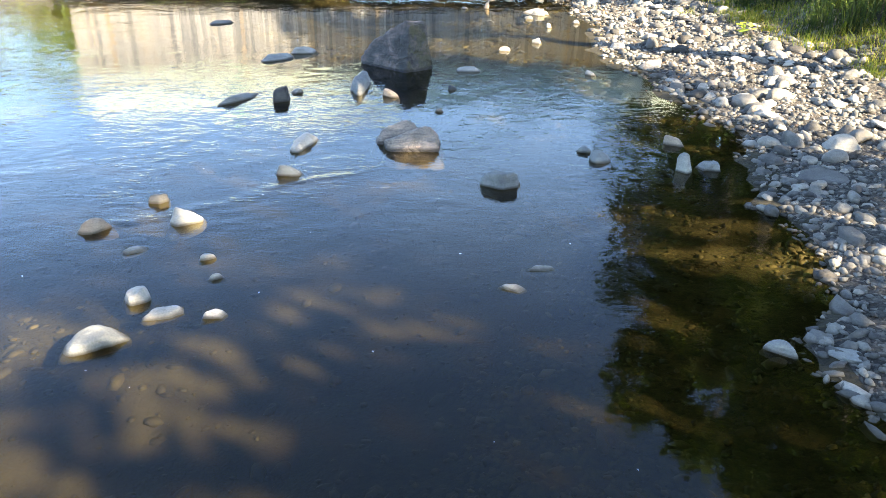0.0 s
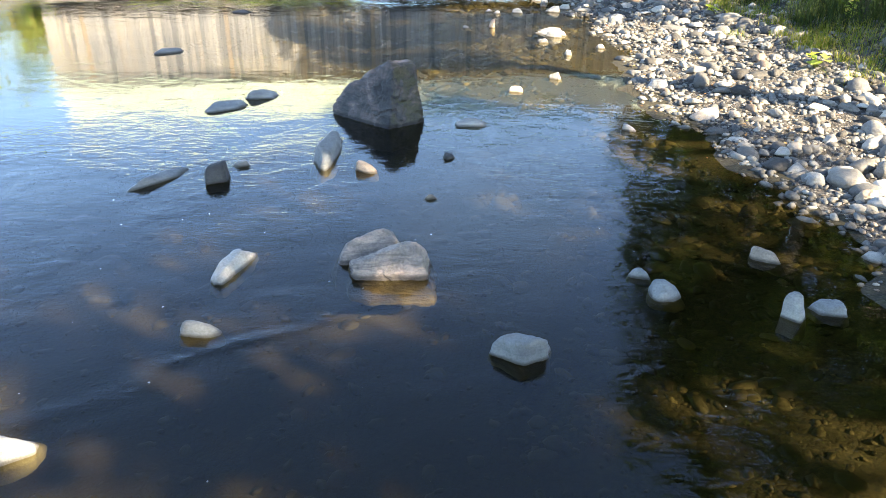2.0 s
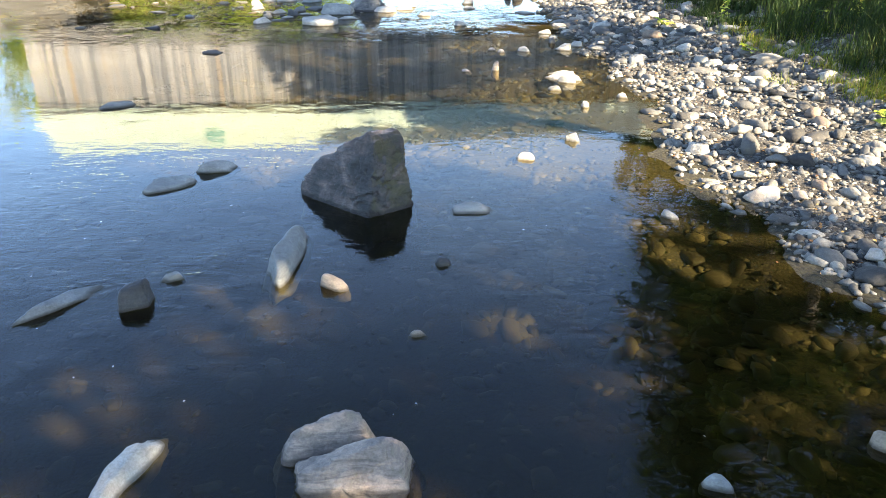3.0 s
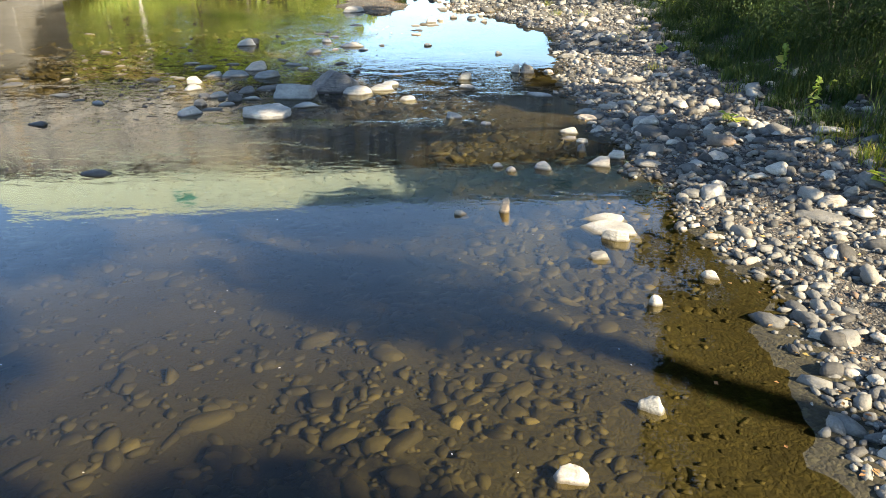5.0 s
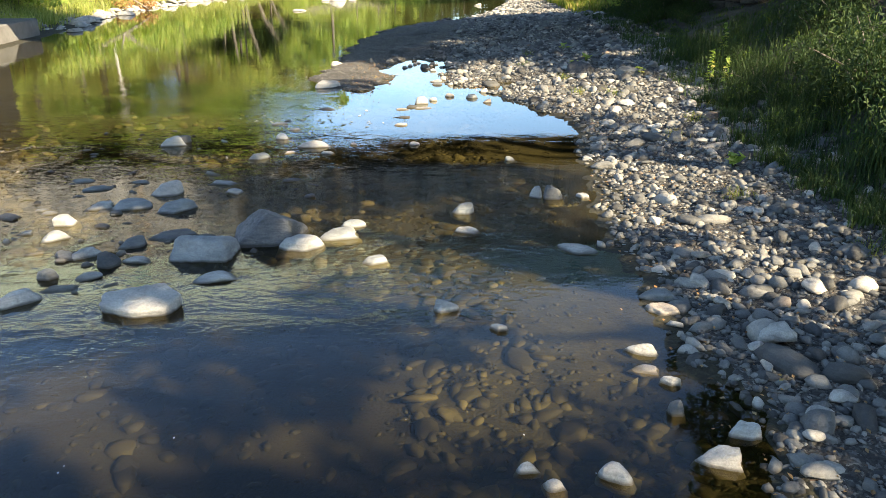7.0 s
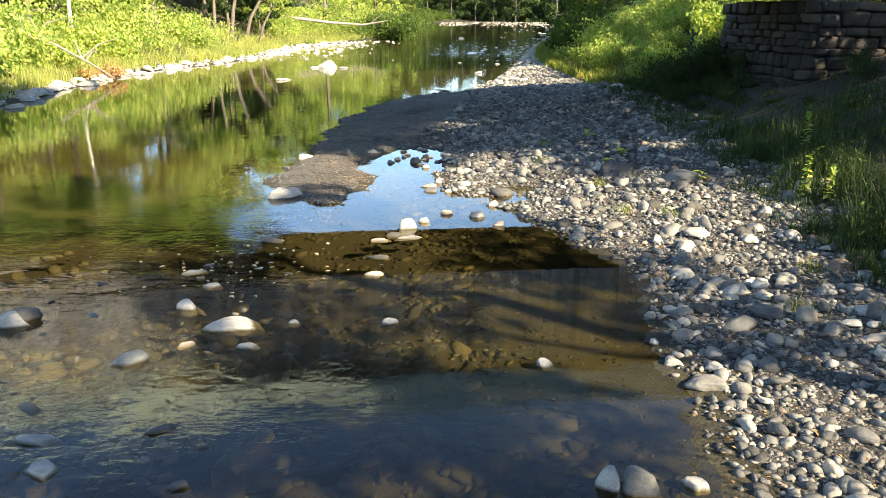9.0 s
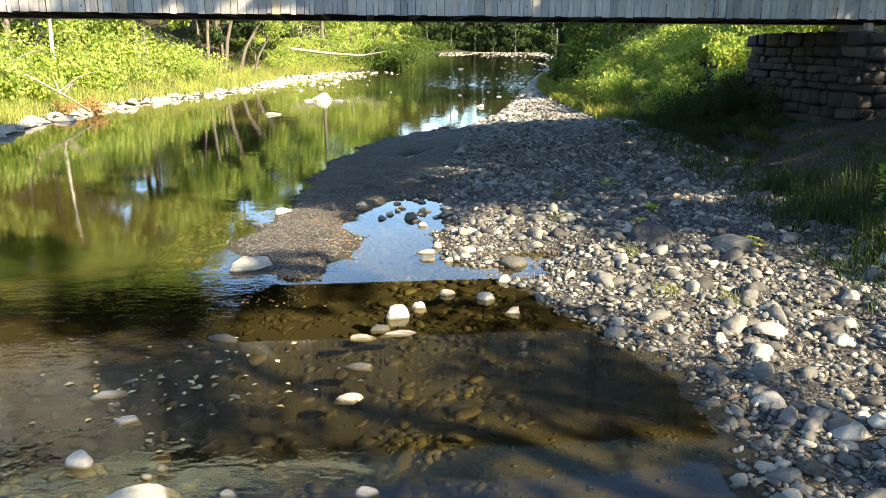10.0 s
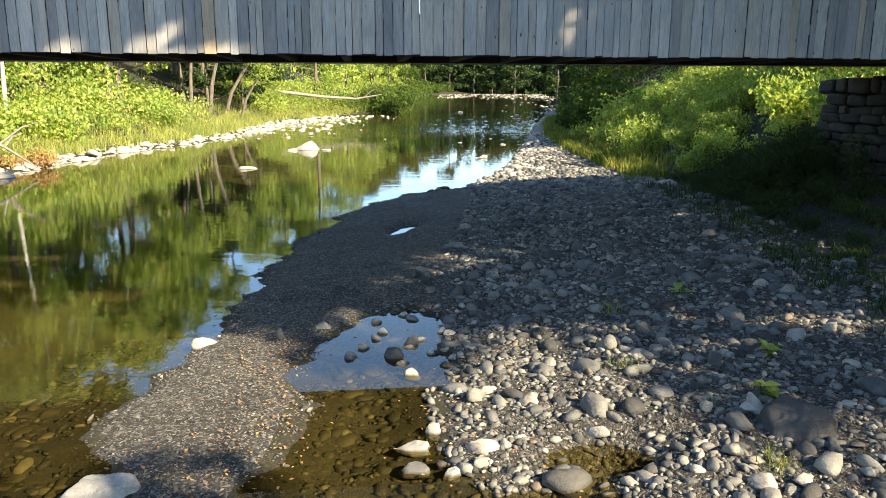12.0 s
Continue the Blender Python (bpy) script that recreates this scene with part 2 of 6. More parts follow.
def water_material():
    m, t, b = material("river_water")
    t.nodes.remove(b)
    p = position(t)
    sep = node(t, "ShaderNodeSeparateXYZ", [(0, p)])
    sx, sy = sep.outputs[0], sep.outputs[1]
    stretch = node(t, "ShaderNodeMapping", [("Vector", p), ("Scale", (0.5, 1.0, 1.0))]).outputs[0]
    swell = noise_at(t, 1.1, 2, 0.5, stretch, 0.6)
    mid = noise_at(t, 4.2, 3, 0.55, stretch, 0.9)
    fine = noise_at(t, 13.0, 2, 0.5, stretch, 0.5)

    def gate(sock, a, b):
        return node(t, "ShaderNodeMapRange", [("Value", sock), ("From Min", a), ("From Max", b)], interpolation_type="SMOOTHSTEP").outputs[0]

    def both(*socks):
        out = socks[0]
        for k in socks[1:]:
            out = maths(t, "MULTIPLY", out, k)
        return out

    # the riffle over the shoal, the ruffled reach between the first stones, the lively far water
    shoal = both(gate(sx, 0.5, -4.0), gate(sy, 20.5, 24.0), gate(sy, 44.0, 36.0))
    reach = both(gate(sy, 4.6, 7.2), gate(sy, 16.5, 11.5), gate(sx, 4.0, 2.2))
    run = both(gate(sx, -1.6, -0.4), gate(sx, 2.6, 1.4), gate(sy, 23.0, 25.0), gate(sy, 31.5, 28.5))
    left_reach = both(gate(sx, -4.0, -8.0), gate(sy, 24.0, 14.0))
    far = gate(sy, 92.0, 110.0)
    gusts = ramp(t, noise_at(t, 0.5, 3, 0.6, p, 0.8), [(0.38, (0.12, 0.12, 0.12)), (0.64, (1, 1, 1))])
    lively = maths(t, "ADD", maths(t, "ADD", maths(t, "MULTIPLY", shoal, 0.7), maths(t, "MULTIPLY", reach, 0.6)),
                   maths(t, "ADD", maths(t, "MULTIPLY", run, 0.55), maths(t, "ADD", maths(t, "MULTIPLY", left_reach, 0.4), maths(t, "MULTIPLY", far, 0.3))))
    lively = maths(t, "MULTIPLY", lively, gusts)
    wander = maths(t, "MULTIPLY", noise_at(t, 0.9, 2, 0.5, p), 0.9)
    for lean, start, x0, x1, wide in ((0.62, 9.05, -3.6, -1.0, 0.2), (0.1, 24.7, -4.6, 1.0, 0.3)):
        off = maths(t, "SUBTRACT", maths(t, "ADD", maths(t, "SUBTRACT", sy, start + 0.45), wander), maths(t, "MULTIPLY", sx, lean))
        crest = both(gate(maths(t, "ABSOLUTE", off), wide, 0.0), gate(sx, x0 - 0.4, x0 + 0.2), gate(sx, x1 + 0.4, x1 - 0.2))
        lively = maths(t, "ADD", lively, maths(t, "MULTIPLY", crest, 0.4))
    still = maths(t, "SUBTRACT", 1.0, maths(t, "MULTIPLY", both(gate(sx, -3.4, -2.6), gate(sy, 33.0, 36.0), gate(sy, 64.0, 60.0)), 0.96))
    calm = maths(t, "ADD", maths(t, "MULTIPLY", swell, 0.3), maths(t, "ADD", maths(t, "MULTIPLY", mid, 0.08), maths(t, "MULTIPLY", fine, 0.03)))
    rough = maths(t, "ADD", maths(t, "MULTIPLY", mid, 1.1), maths(t, "MULTIPLY", fine, 0.55))
    h = maths(t, "MULTIPLY", maths(t, "ADD", calm, maths(t, "MULTIPLY", rough, lively)), still)
    n = bump(t, h, 1.0, 0.012)
    f = node(t, "ShaderNodeFresnel", [("IOR", 1.345), ("Normal", n)]).outputs[0]
    gl = node(t, "ShaderNodeBsdfGlossy", [("Roughness", 0.0), ("Normal", n), ("Color", (0.92, 0.96, 1.0, 1))])
    clear = node(t, "ShaderNodeBsdfTransparent", [("Color", (0.61, 0.55, 0.29, 1))])
    water_murk = node(t, "ShaderNodeBsdfDiffuse", [("Color", (0.045, 0.04, 0.014, 1))])
    body = node(t, "ShaderNodeMixShader", [(0, 0.02), (1, clear.outputs[0]), (2, water_murk.outputs[0])])
    out = node(t, "ShaderNodeMixShader", [(0, f), (1, body.outputs[0]), (2, gl.outputs[0])])
    t.links.new(out.outputs[0], t.nodes["Material Output"].inputs["Surface"])
    return m


water_mat = water_material()

# thin fair-weather cloud over the whole sky
veil = noise_at(wt, 3.4, 5, 0.55, wt.nodes.new("ShaderNodeTexCoord").outputs["Generated"], 0.9)
veil = maths(wt, "MULTIPLY", ramp(wt, veil, [(0.52, (0, 0, 0)), (0.72, (1, 1, 1))]), 0.30)
up = node(wt, "ShaderNodeSeparateXYZ", [(0, wt.nodes.new("ShaderNodeTexCoord").outputs["Generated"])]).outputs[2]
depth = ramp(wt, up, [(0.0, (1.5, 1.55, 1.55)), (0.36, (1.3, 1.38, 1.42)), (0.62, (0.78, 0.83, 0.90)), (1.0, (0.72, 0.78, 0.86))])
clear_sky = mix(wt, 1.0, sky.outputs[0], depth, "MULTIPLY")  # a clear day: pale towards the horizon, deep blue overhead
cloudy = mix(wt, veil, clear_sky, mix(wt, 1.0, clear_sky, (2.1, 1.75, 1.4), "MULTIPLY"))
wt.links.new(cloudy, wt.nodes["Background"].inputs["Color"])


# ---- shapes ----
def mesh_from(name, verts, faces, smooth=False):
    me = bpy.data.meshes.new(name)
    me.from_pydata(verts, [], faces)
    me.update()
    if smooth:
        me.polygons.foreach_set("use_smooth", [True] * len(me.polygons))
    return me


def from_arrays(name, verts, faces, smooth=True):
    """A mesh from numpy arrays; all faces have the same number of corners."""
    me = bpy.data.meshes.new(name)
    n, k = faces.shape
    me.vertices.add(len(verts))
    me.vertices.foreach_set("co", verts.astype(np.float32).ravel())
    me.loops.add(n * k)
    me.loops.foreach_set("vertex_index", faces.astype(np.int32).ravel())
    me.polygons.add(n)
    me.polygons.foreach_set("loop_start", np.arange(0, n * k, k, dtype=np.int32))
    me.polygons.foreach_set("use_smooth", np.full(n, smooth))
    me.update(calc_edges=True)
    return me


def part(name, data, mat, parent=None, label=""):
    if isinstance(data, bmesh.types.BMesh):
        me = bpy.data.meshes.new(name)
        data.to_mesh(me)
        data.free()
        data = me
    if mat is not None and not data.materials:
        data.materials.append(mat)
    ob = new(name, data)
    if parent is not None:
        ob.parent = parent
    return tagged(ob, label)


def empty(name, m=None):
    ob = new(name)
    ob.empty_display_size = 0.2
    if m is not None:
        ob.matrix_basis = m
    return ob


def box(bm, x0, y0, z0, x1, y1, z1, bevel=0.0):
    v = [bm.verts.new(c) for c in ((x0, y0, z0), (x1, y0, z0), (x1, y1, z0), (x0, y1, z0), (x0, y0, z1), (x1, y0, z1), (x1, y1, z1), (x0, y1, z1))]
    fs = [bm.faces.new([v[i] for i in q]) for q in ((3, 2, 1, 0), (4, 5, 6, 7), (0, 1, 5, 4), (1, 2, 6, 5), (2, 3, 7, 6), (3, 0, 4, 7))]
    if bevel:
        edges = {e for f in fs for e in f.edges}
        bmesh.ops.bevel(bm, geom=list(edges), offset=bevel, segments=1, affect="EDGES")
    return v


def tube(points, radii, sides=8):
    """Vertices and quads of a tapered tube along points."""
    verts, faces = [], []
    pts = [Vector(p) for p in points]
    for i, (p, r) in enumerate(zip(pts, radii)):
        d = (pts[min(i + 1, len(pts) - 1)] - pts[max(i - 1, 0)]).normalized()
        a = d.orthogonal().normalized()
        b = d.cross(a)
        for k in range(sides):
            w = 2 * math.pi * k / sides
            verts.append(tuple(p + r * (math.cos(w) * a + math.sin(w) * b)))
        if i:
            for k in range(sides):
                k2 = (k + 1) % sides
                faces.append(((i - 1) * sides + k, (i - 1) * sides + k2, i * sides + k2, i * sides + k))
    return verts, faces


rng = np.random.default_rng(7)


def ico(level):
    bm = bmesh.new()
    bmesh.ops.create_icosphere(bm, subdivisions=level, radius=1.0)
    bm.verts.ensure_lookup_table()
    v = np.array([w.co for w in bm.verts])
    f = np.array([[w.index for w in q.verts] for q in bm.faces])
    bm.free()
    return v, f


def stone_shape(level, seed, facets=5, bite=0.28, lumps=0.1):
    """A worn stone of unit half-size: a ball, cut by planes and roughened."""
    r = np.random.default_rng(seed)
    v, f = ico(level)
    for _ in range(facets):
        n = r.normal(size=3)
        n /= np.linalg.norm(n)
        over = np.maximum(v @ n - (1 - bite * r.uniform(0.5, 1.5)), 0)
        v = v - over[:, None] * n * 0.85
    off = Vector(r.uniform(-50, 50, 3))
    k = np.array([noise.fractal(Vector(w) * 1.3 + off, 1.0, 2.0, 3) for w in v])
    v = v * (1 + lumps * k)[:, None]
    v = v - (v.max(0) + v.min(0)) / 2
    return v / np.abs(v).max(0), f


def worn_shape(level, planes, power, seed, lumps=0.04):
    """A stone bounded by planes (normal, distance), its edges worn round: higher power, sharper edges."""
    v, f = ico(level)
    total = np.zeros(len(v))
    for n, d in planes:
        n = np.array(n, float) / np.linalg.norm(n)
        total += (np.maximum(v @ n, 0) / d) ** power
    v = v * (total ** (-1 / power))[:, None]
    off = Vector((seed * 1.7, 3.7, -seed))
    k = np.array([noise.fractal(Vector(w) * 1.8 + off, 0.8, 2.1, 6) for w in v / np.abs(v).max()])
    return v * (1 + lumps * k)[:, None], f


def worn_stone(level, seed, sides, flat, power, lumps=0.05):
    """A river stone of a few faces in an irregular outline, fitted to a unit box."""
    r = random.Random(seed)
    planes = [((r.uniform(-0.35, 0.35), r.uniform(-0.4, 0.2), 1), flat), ((r.uniform(-0.2, 0.2), 0, -1), flat)]
    for q in range(sides):
        a = (q + r.uniform(-0.3, 0.3)) * 6.283 / sides
        planes.append(((math.cos(a), math.sin(a), r.uniform(0.0, 0.8)), r.uniform(0.68, 1.15)))
    a = r.uniform(0, 6.28)
    planes.append(((math.cos(a), math.sin(a), r.uniform(0.8, 1.4)), r.uniform(0.55, 0.8)))
    v, f = worn_shape(level, planes, power, seed, lumps)
    v = v - (v.max(0) + v.min(0)) / 2
    return v / np.abs(v).max(0), f


def turns(yaw, tx, ty):
    c, s = np.cos(yaw), np.sin(yaw)
    m = np.zeros((len(yaw), 3, 3))
    m[:, 0, 0], m[:, 0, 1], m[:, 1, 0], m[:, 1, 1], m[:, 2, 2] = c, -s, s, c, 1
    a = np.zeros_like(m)
    a[:, 0, 0], a[:, 1, 1], a[:, 1, 2], a[:, 2, 1], a[:, 2, 2] = 1, np.cos(tx), -np.sin(tx), np.sin(tx), np.cos(tx)
    b = np.zeros_like(m)
    b[:, 1, 1], b[:, 0, 0], b[:, 0, 2], b[:, 2, 0], b[:, 2, 2] = 1, np.cos(ty), np.sin(ty), -np.sin(ty), np.cos(ty)
    return m @ a @ b


def scatter(name, shapes, places, sizes, yaw, tilt, mat, smooth=True):
    """One mesh of many pieces: shapes picked in turn, each with its place, half-sizes, yaw and tilts."""
    vs, fs, base = [], [], 0
    rot = turns(yaw, tilt[:, 0], tilt[:, 1])
    for i, (v, f) in enumerate(shapes):
        idx = np.arange(i, len(places), len(shapes))
        if not len(idx):
            continue
        w = np.einsum("nij,nkj->nki", rot[idx], v[None] * sizes[idx][:, None, :]) + places[idx][:, None, :]
        vs.append(w.reshape(-1, 3))
        fs.append((f[None] + (np.arange(len(idx)) * len(v))[:, None, None]).reshape(-1, f.shape[1]) + base)
        base += len(idx) * len(v)
    me = from_arrays(name, np.concatenate(vs), np.concatenate(fs), smooth)
    me.materials.append(mat)
    return new(name, me)


# ---- the land ----
def wob(y, a, f, s):
    return a * np.sin(f * y + s)


def right_shore(y):
    """x of the water's edge on the gravel side."""
    x = np.interp(y, [-40, 0, 3.9, 4.35, 4.9, 5.3, 5.6, 7, 8.1, 9.5, 10.5, 12.3, 13.3, 14.4, 15.2, 16.4, 17.8, 19.2, 20.1, 20.9, 22, 23, 24.8, 25.8, 27, 29.5, 31, 32.5, 33.8, 35.2, 36.4, 37.5, 39, 40.6, 42, 44.5, 46.6, 47.8],
                  [3.0, 3.15, 3.4, 3.2, 3.1, 3.3, 3.75, 3.85, 4.1, 4.4, 4.35, 4.05, 3.9, 3.6, 3.48, 3.62, 3.85, 3.75, 3.4, 3.5, 3.2, 3.3, 3.15, 3.25, 3.05, 3.3, 3.5, 3.45, 3.75, 3.85, 3.3, 2.65, 2.1, 0.75, 0.1, 0.6, 0.3, -0.9])
    return x + wob(y, 0.06, 3.9, 0) + wob(y, 0.04, 7.1, 1)


def bar_left(y):
    x = np.interp(y, [39.5, 40.3, 41.4, 42.4, 45.4, 49.3, 53.7, 59.8, 63.5, 65.4, 73.7, 84.9, 119, 139, 200, 300],
                  [-2.5, -3.2, -4.05, -4.15, -3.8, -4.0, -3.9, -3.0, -1.6, 1.0, 3.5, 5.2, 10.2, 14, 26, 48])
    return x + wob(y, 0.10, 2.3, 2) + wob(y, 0.05, 5.3, 0)


def bar_right(y):
    return np.interp(y, [39.4, 40.0, 40.6, 42.4, 44.1, 46.1, 47.4], [-2.4, -2.1, -2.0, -1.85, -2.3, -1.75, -0.9]) + wob(y, 0.08, 4.0, 0)


def left_shore(y):
    return np.interp(y, [-40, 30, 44, 52, 60, 70, 82, 93, 120, 140, 180, 230, 290, 330], [-19, -18, -18.5, -19.5, -20.8, -22.3, -22.4, -20, -19.6, -13, -10.5, -9, -2, 30])


def smooth_step(a, b, x):
    u = np.clip((x - a) / (b - a), 0, 1)
    return u * u * (3 - 2 * u)


def land_distance(x, y):
    """Roughly the distance inside (+) or outside (-) the dry land of the gravel side."""
    d_right = np.where(y < 58, x - right_shore(np.minimum(y, 47.8)), -99)
    d_bar = np.where((y > 39.5) & (y < 47.4), np.minimum(np.minimum(x - bar_left(y), bar_right(y) - x), (y - 39.5) * 0.8), -99)
    d_head = np.where(y >= 46.5, np.minimum(x - bar_left(y), (y - 47.4) * 2.0), -99)
    return np.maximum(np.maximum(d_right, d_bar), d_head)


def ripple(x, y):
    return 0.035 * np.sin(2.1 * x + 0.7 * np.sin(1.3 * y)) * np.sin(1.7 * y + 1.1 * np.sin(0.9 * x)) + 0.02 * np.sin(5.3 * x + 2.0 * np.sin(2.2 * y)) * np.sin(4.7 * y)


def upstream(y):
    """The river climbs gently through the far riffle."""
    return 0.017 * np.clip(y - 105, 0, 160)


def height(x, y):
    x, y = np.asarray(x, float), np.asarray(y, float)
    d = land_distance(x, y)
    bed = -0.10 - 0.42 * smooth_step(0, 5.5, -d) + ripple(x, y) * 1.3
    riffle = np.exp(-(((x + 8) / 6.5) ** 2 + ((y - 29) / 6.0) ** 2)) + 0.8 * np.exp(-(((x + 3.2) / 1.6) ** 2 + ((y - 5.2) / 1.3) ** 2))
    bed = bed + 0.36 * np.minimum(riffle, 1)
    shoals = 0.9 * np.exp(-(((x + 3.3) / 1.3) ** 2 + ((y - 38.7) / 0.7) ** 2)) + np.exp(-(((x + 0.2) / 3.2) ** 2 + ((y - 16.0) / 2.6) ** 2)) + np.exp(-(((x - 1.8) / 2.4) ** 2 + ((y - 33.5) / 3.0) ** 2)) + 0.8 * np.exp(-(((x - 0.6) / 1.5) ** 2 + ((y - 3.2) / 0.8) ** 2)) + 0.6 * np.exp(-(((x - 1.2) / 1.6) ** 2 + ((y - 25.5) / 2.4) ** 2))
    pool = np.exp(-(((x + 2.8) / 2.2) ** 2 + ((y - 21.2) / 1.7) ** 2))
    bed = bed + 0.24 * np.minimum(shoals, 1) - 0.22 * pool
    bed = np.minimum(bed, -0.05) + 0.10 * smooth_step(-1.0, 0.0, d)
    dry = 0.05 + 0.072 * d + ripple(x, y) * smooth_step(0, 1.2, d)
    dry = np.where(y > 47, np.minimum(dry, 0.05 + 0.05 * d + 0.05 * smooth_step(0, 2, d)), dry)
    edge = smooth_step(-0.25, 0.25, d)
    z = bed * (1 - edge) + dry * edge
    for px, py, rx, ry in ((-1.35, 55.0, 0.3, 0.65), (-0.95, 56.0, 0.4, 0.7), (2.15, 41.2, 0.75, 0.45), (1.7, 40.2, 0.6, 0.35)):  # puddles
        z = z - 0.34 * np.exp(-(((x - px) / rx) ** 2 + ((y - py) / ry) ** 2))
    # the right bank climbs past the gravel, steeply beyond the bridge
    toe = np.interp(y, [-20, 10, 25, 40, 48, 58, 70, 90, 130, 200, 300], [8.0, 7.6, 7.2, 7.8, 10.0, 10.5, 8.8, 9.5, 14.5, 28, 52])
    up = np.maximum(x - toe, 0)
    z = z + 0.33 * up - 0.33 * np.maximum(up - 14, 0) + 0.25 * np.maximum(up - 2, 0) * smooth_step(57, 66, y) * (1 - smooth_step(16, 20, up))
    # the left bank
    b = left_shore(y) - x
    z = np.maximum(z, -0.75)
    z = np.where(b > -3, np.maximum(z, 0.12 * b + 0.02) + 0.25 * np.clip(b - 2, 0, 9) + 0.3 * np.clip(b - 11, 0, 40) * smooth_step(66, 92, y) + 0.03 * ripple(3 * x, 3 * y), z)
    # the valley closes far off
    far = np.maximum(y - 285, 0)
    return z + upstream(y) + 0.08 * np.minimum(far, 60) + 0.15 * np.clip(np.abs(x) - 60, 0, 200) * 0.5


def ground_at(x, y):
    return float(height(x, y))


def axis(stops):
    out = [stops[0][0]]
    for (a, _), (b, step) in zip(stops, stops[1:]):
        out.extend(np.linspace(a, b, max(2, int(round((b - a) / step)) + 1))[1:])
    return np.array(out)


gx = axis([(-1500, 0), (-300, 300), (-60, 30), (-24, 2.0), (-8, 0.8), (-5, 0.25), (9, 0.17), (16, 0.4), (40, 2.0), (300, 30), (1500, 300)])
gy = axis([(-600, 0), (-60, 60), (-4, 4), (1, 0.5), (50, 0.17), (72, 0.35), (110, 1.2), (260, 5), (500, 40), (2500, 400)])
GX, GY = np.meshgrid(gx, gy)
GZ = height(GX, GY)
near = (np.abs(GX) < 30) & (GY > -10) & (GY < 120)
GZ = GZ + np.where(near, rng.normal(0, 0.008, GX.shape), 0)
nx, ny = len(gx), len(gy)
idx = np.arange(nx * ny).reshape(ny, nx)
quads = np.stack([idx[:-1, :-1], idx[:-1, 1:], idx[1:, 1:], idx[1:, :-1]], -1).reshape(-1, 4)
ground_me = from_arrays("ground", np.stack([GX, GY, GZ], -1).reshape(-1, 3), quads)
for m in (gravel_mat, bed_mat, soil_mat):
    ground_me.materials.append(m)
cx, cy = (GX[:-1, :-1] + GX[1:, 1:]).ravel() / 2, (GY[:-1, :-1] + GY[1:, 1:]).ravel() / 2
cd = land_distance(cx, cy)


def soil_edge(y):
    return np.interp(y, [-20, 13, 19, 25, 32, 40, 48, 55, 66, 85, 100, 120, 140, 200, 300], [8.0, 8.0, 7.3, 6.8, 7.0, 7.5, 8.2, 8.6, 8.6, 8.6, 9.3, 11.6, 15.4, 27, 49])


slot = np.where(cd < 0.02, 1, 0)
slot = np.where(cx > soil_edge(cy) + 0.3 * np.sin(2.7 * cy), 2, slot)
slot = np.where(left_shore(cy) - cx > 2.5, 2, slot)
ground_me.polygons.foreach_set("material_index", slot.astype(np.int32))
ground = tagged(new("ground", ground_me), "brown gravelly river bed with grey gravel bar and grassy banks", "ground", kind="structure")

# water: one level sheet, through which the bars and banks rise
wx, wy = axis([(-45, 0), (45, 3)]), axis([(-60, 0), (330, 5)])
WX, WY = np.meshgrid(wx, wy)
widx = np.arange(len(wx) * len(wy)).reshape(len(wy), len(wx))
wq = np.stack([widx[:-1, :-1], widx[:-1, 1:], widx[1:, 1:], widx[1:, :-1]], -1).reshape(-1, 4)
water_me = from_arrays("water", np.stack([WX, WY, upstream(WY)], -1).reshape(-1, 3), wq)
water_me.materials.append(water_mat)
water = tagged(new("water", water_me), "shallow clear brown river water with light ripples", "water", kind="structure")
water.visible_shadow = False  # daylight reaches the bed


# ---- covered bridge ----
BR = Matrix.Translation((0, 49.4, 0)) @ Matrix.Rotation(radians(7.0), 4, "Z")  # along local x, near face at local y = 0
BR_L, BR_R, BR_W, BR_Z, EAVE, RIDGE = -23.6, 20.0, 5.8, 5.02, 9.4, 12.3
bridge = tagged(empty("covered_bridge", BR), "weathered grey board covered bridge with pale green metal roof", "bridge")


def board_run(y, thick, seed, parent, from_x, to_x, z0, z1, out):
    """Upright boards of uneven widths, each its own piece, some lapped a little proud."""
    r = random.Random(seed)
    x = from_x
    shared = {}
    while x < to_x:
        w = r.choice((0.14, 0.17, 0.2, 0.2, 0.23, 0.25, 0.28))
        drop = r.choice((0, 0, 0.012, 0.02, -0.012))
        if (w, drop) not in shared:
            bm = bmesh.new()
            box(bm, 0, 0, z0 - drop, w - 0.012, thick, z1, 0.004)
            me = bpy.data.meshes.new("board")
            bm.to_mesh(me)
            bm.free()
            me.materials.append(board_mat)
            shared[(w, drop)] = me
        ob = new("board", shared[(w, drop)])
        ob.parent = parent
        ob.matrix_basis = pose(x, y + out * r.choice((0, 0, 0.012, 0.022, 0.03)), 0, r.uniform(-0.1, 0.1), 0, 0)
        x += w


def bar(bm, x0, x1, y0, y1, z0, z1):
    box(bm, x0, y0, z0, x1, y1, z1, 0.01)


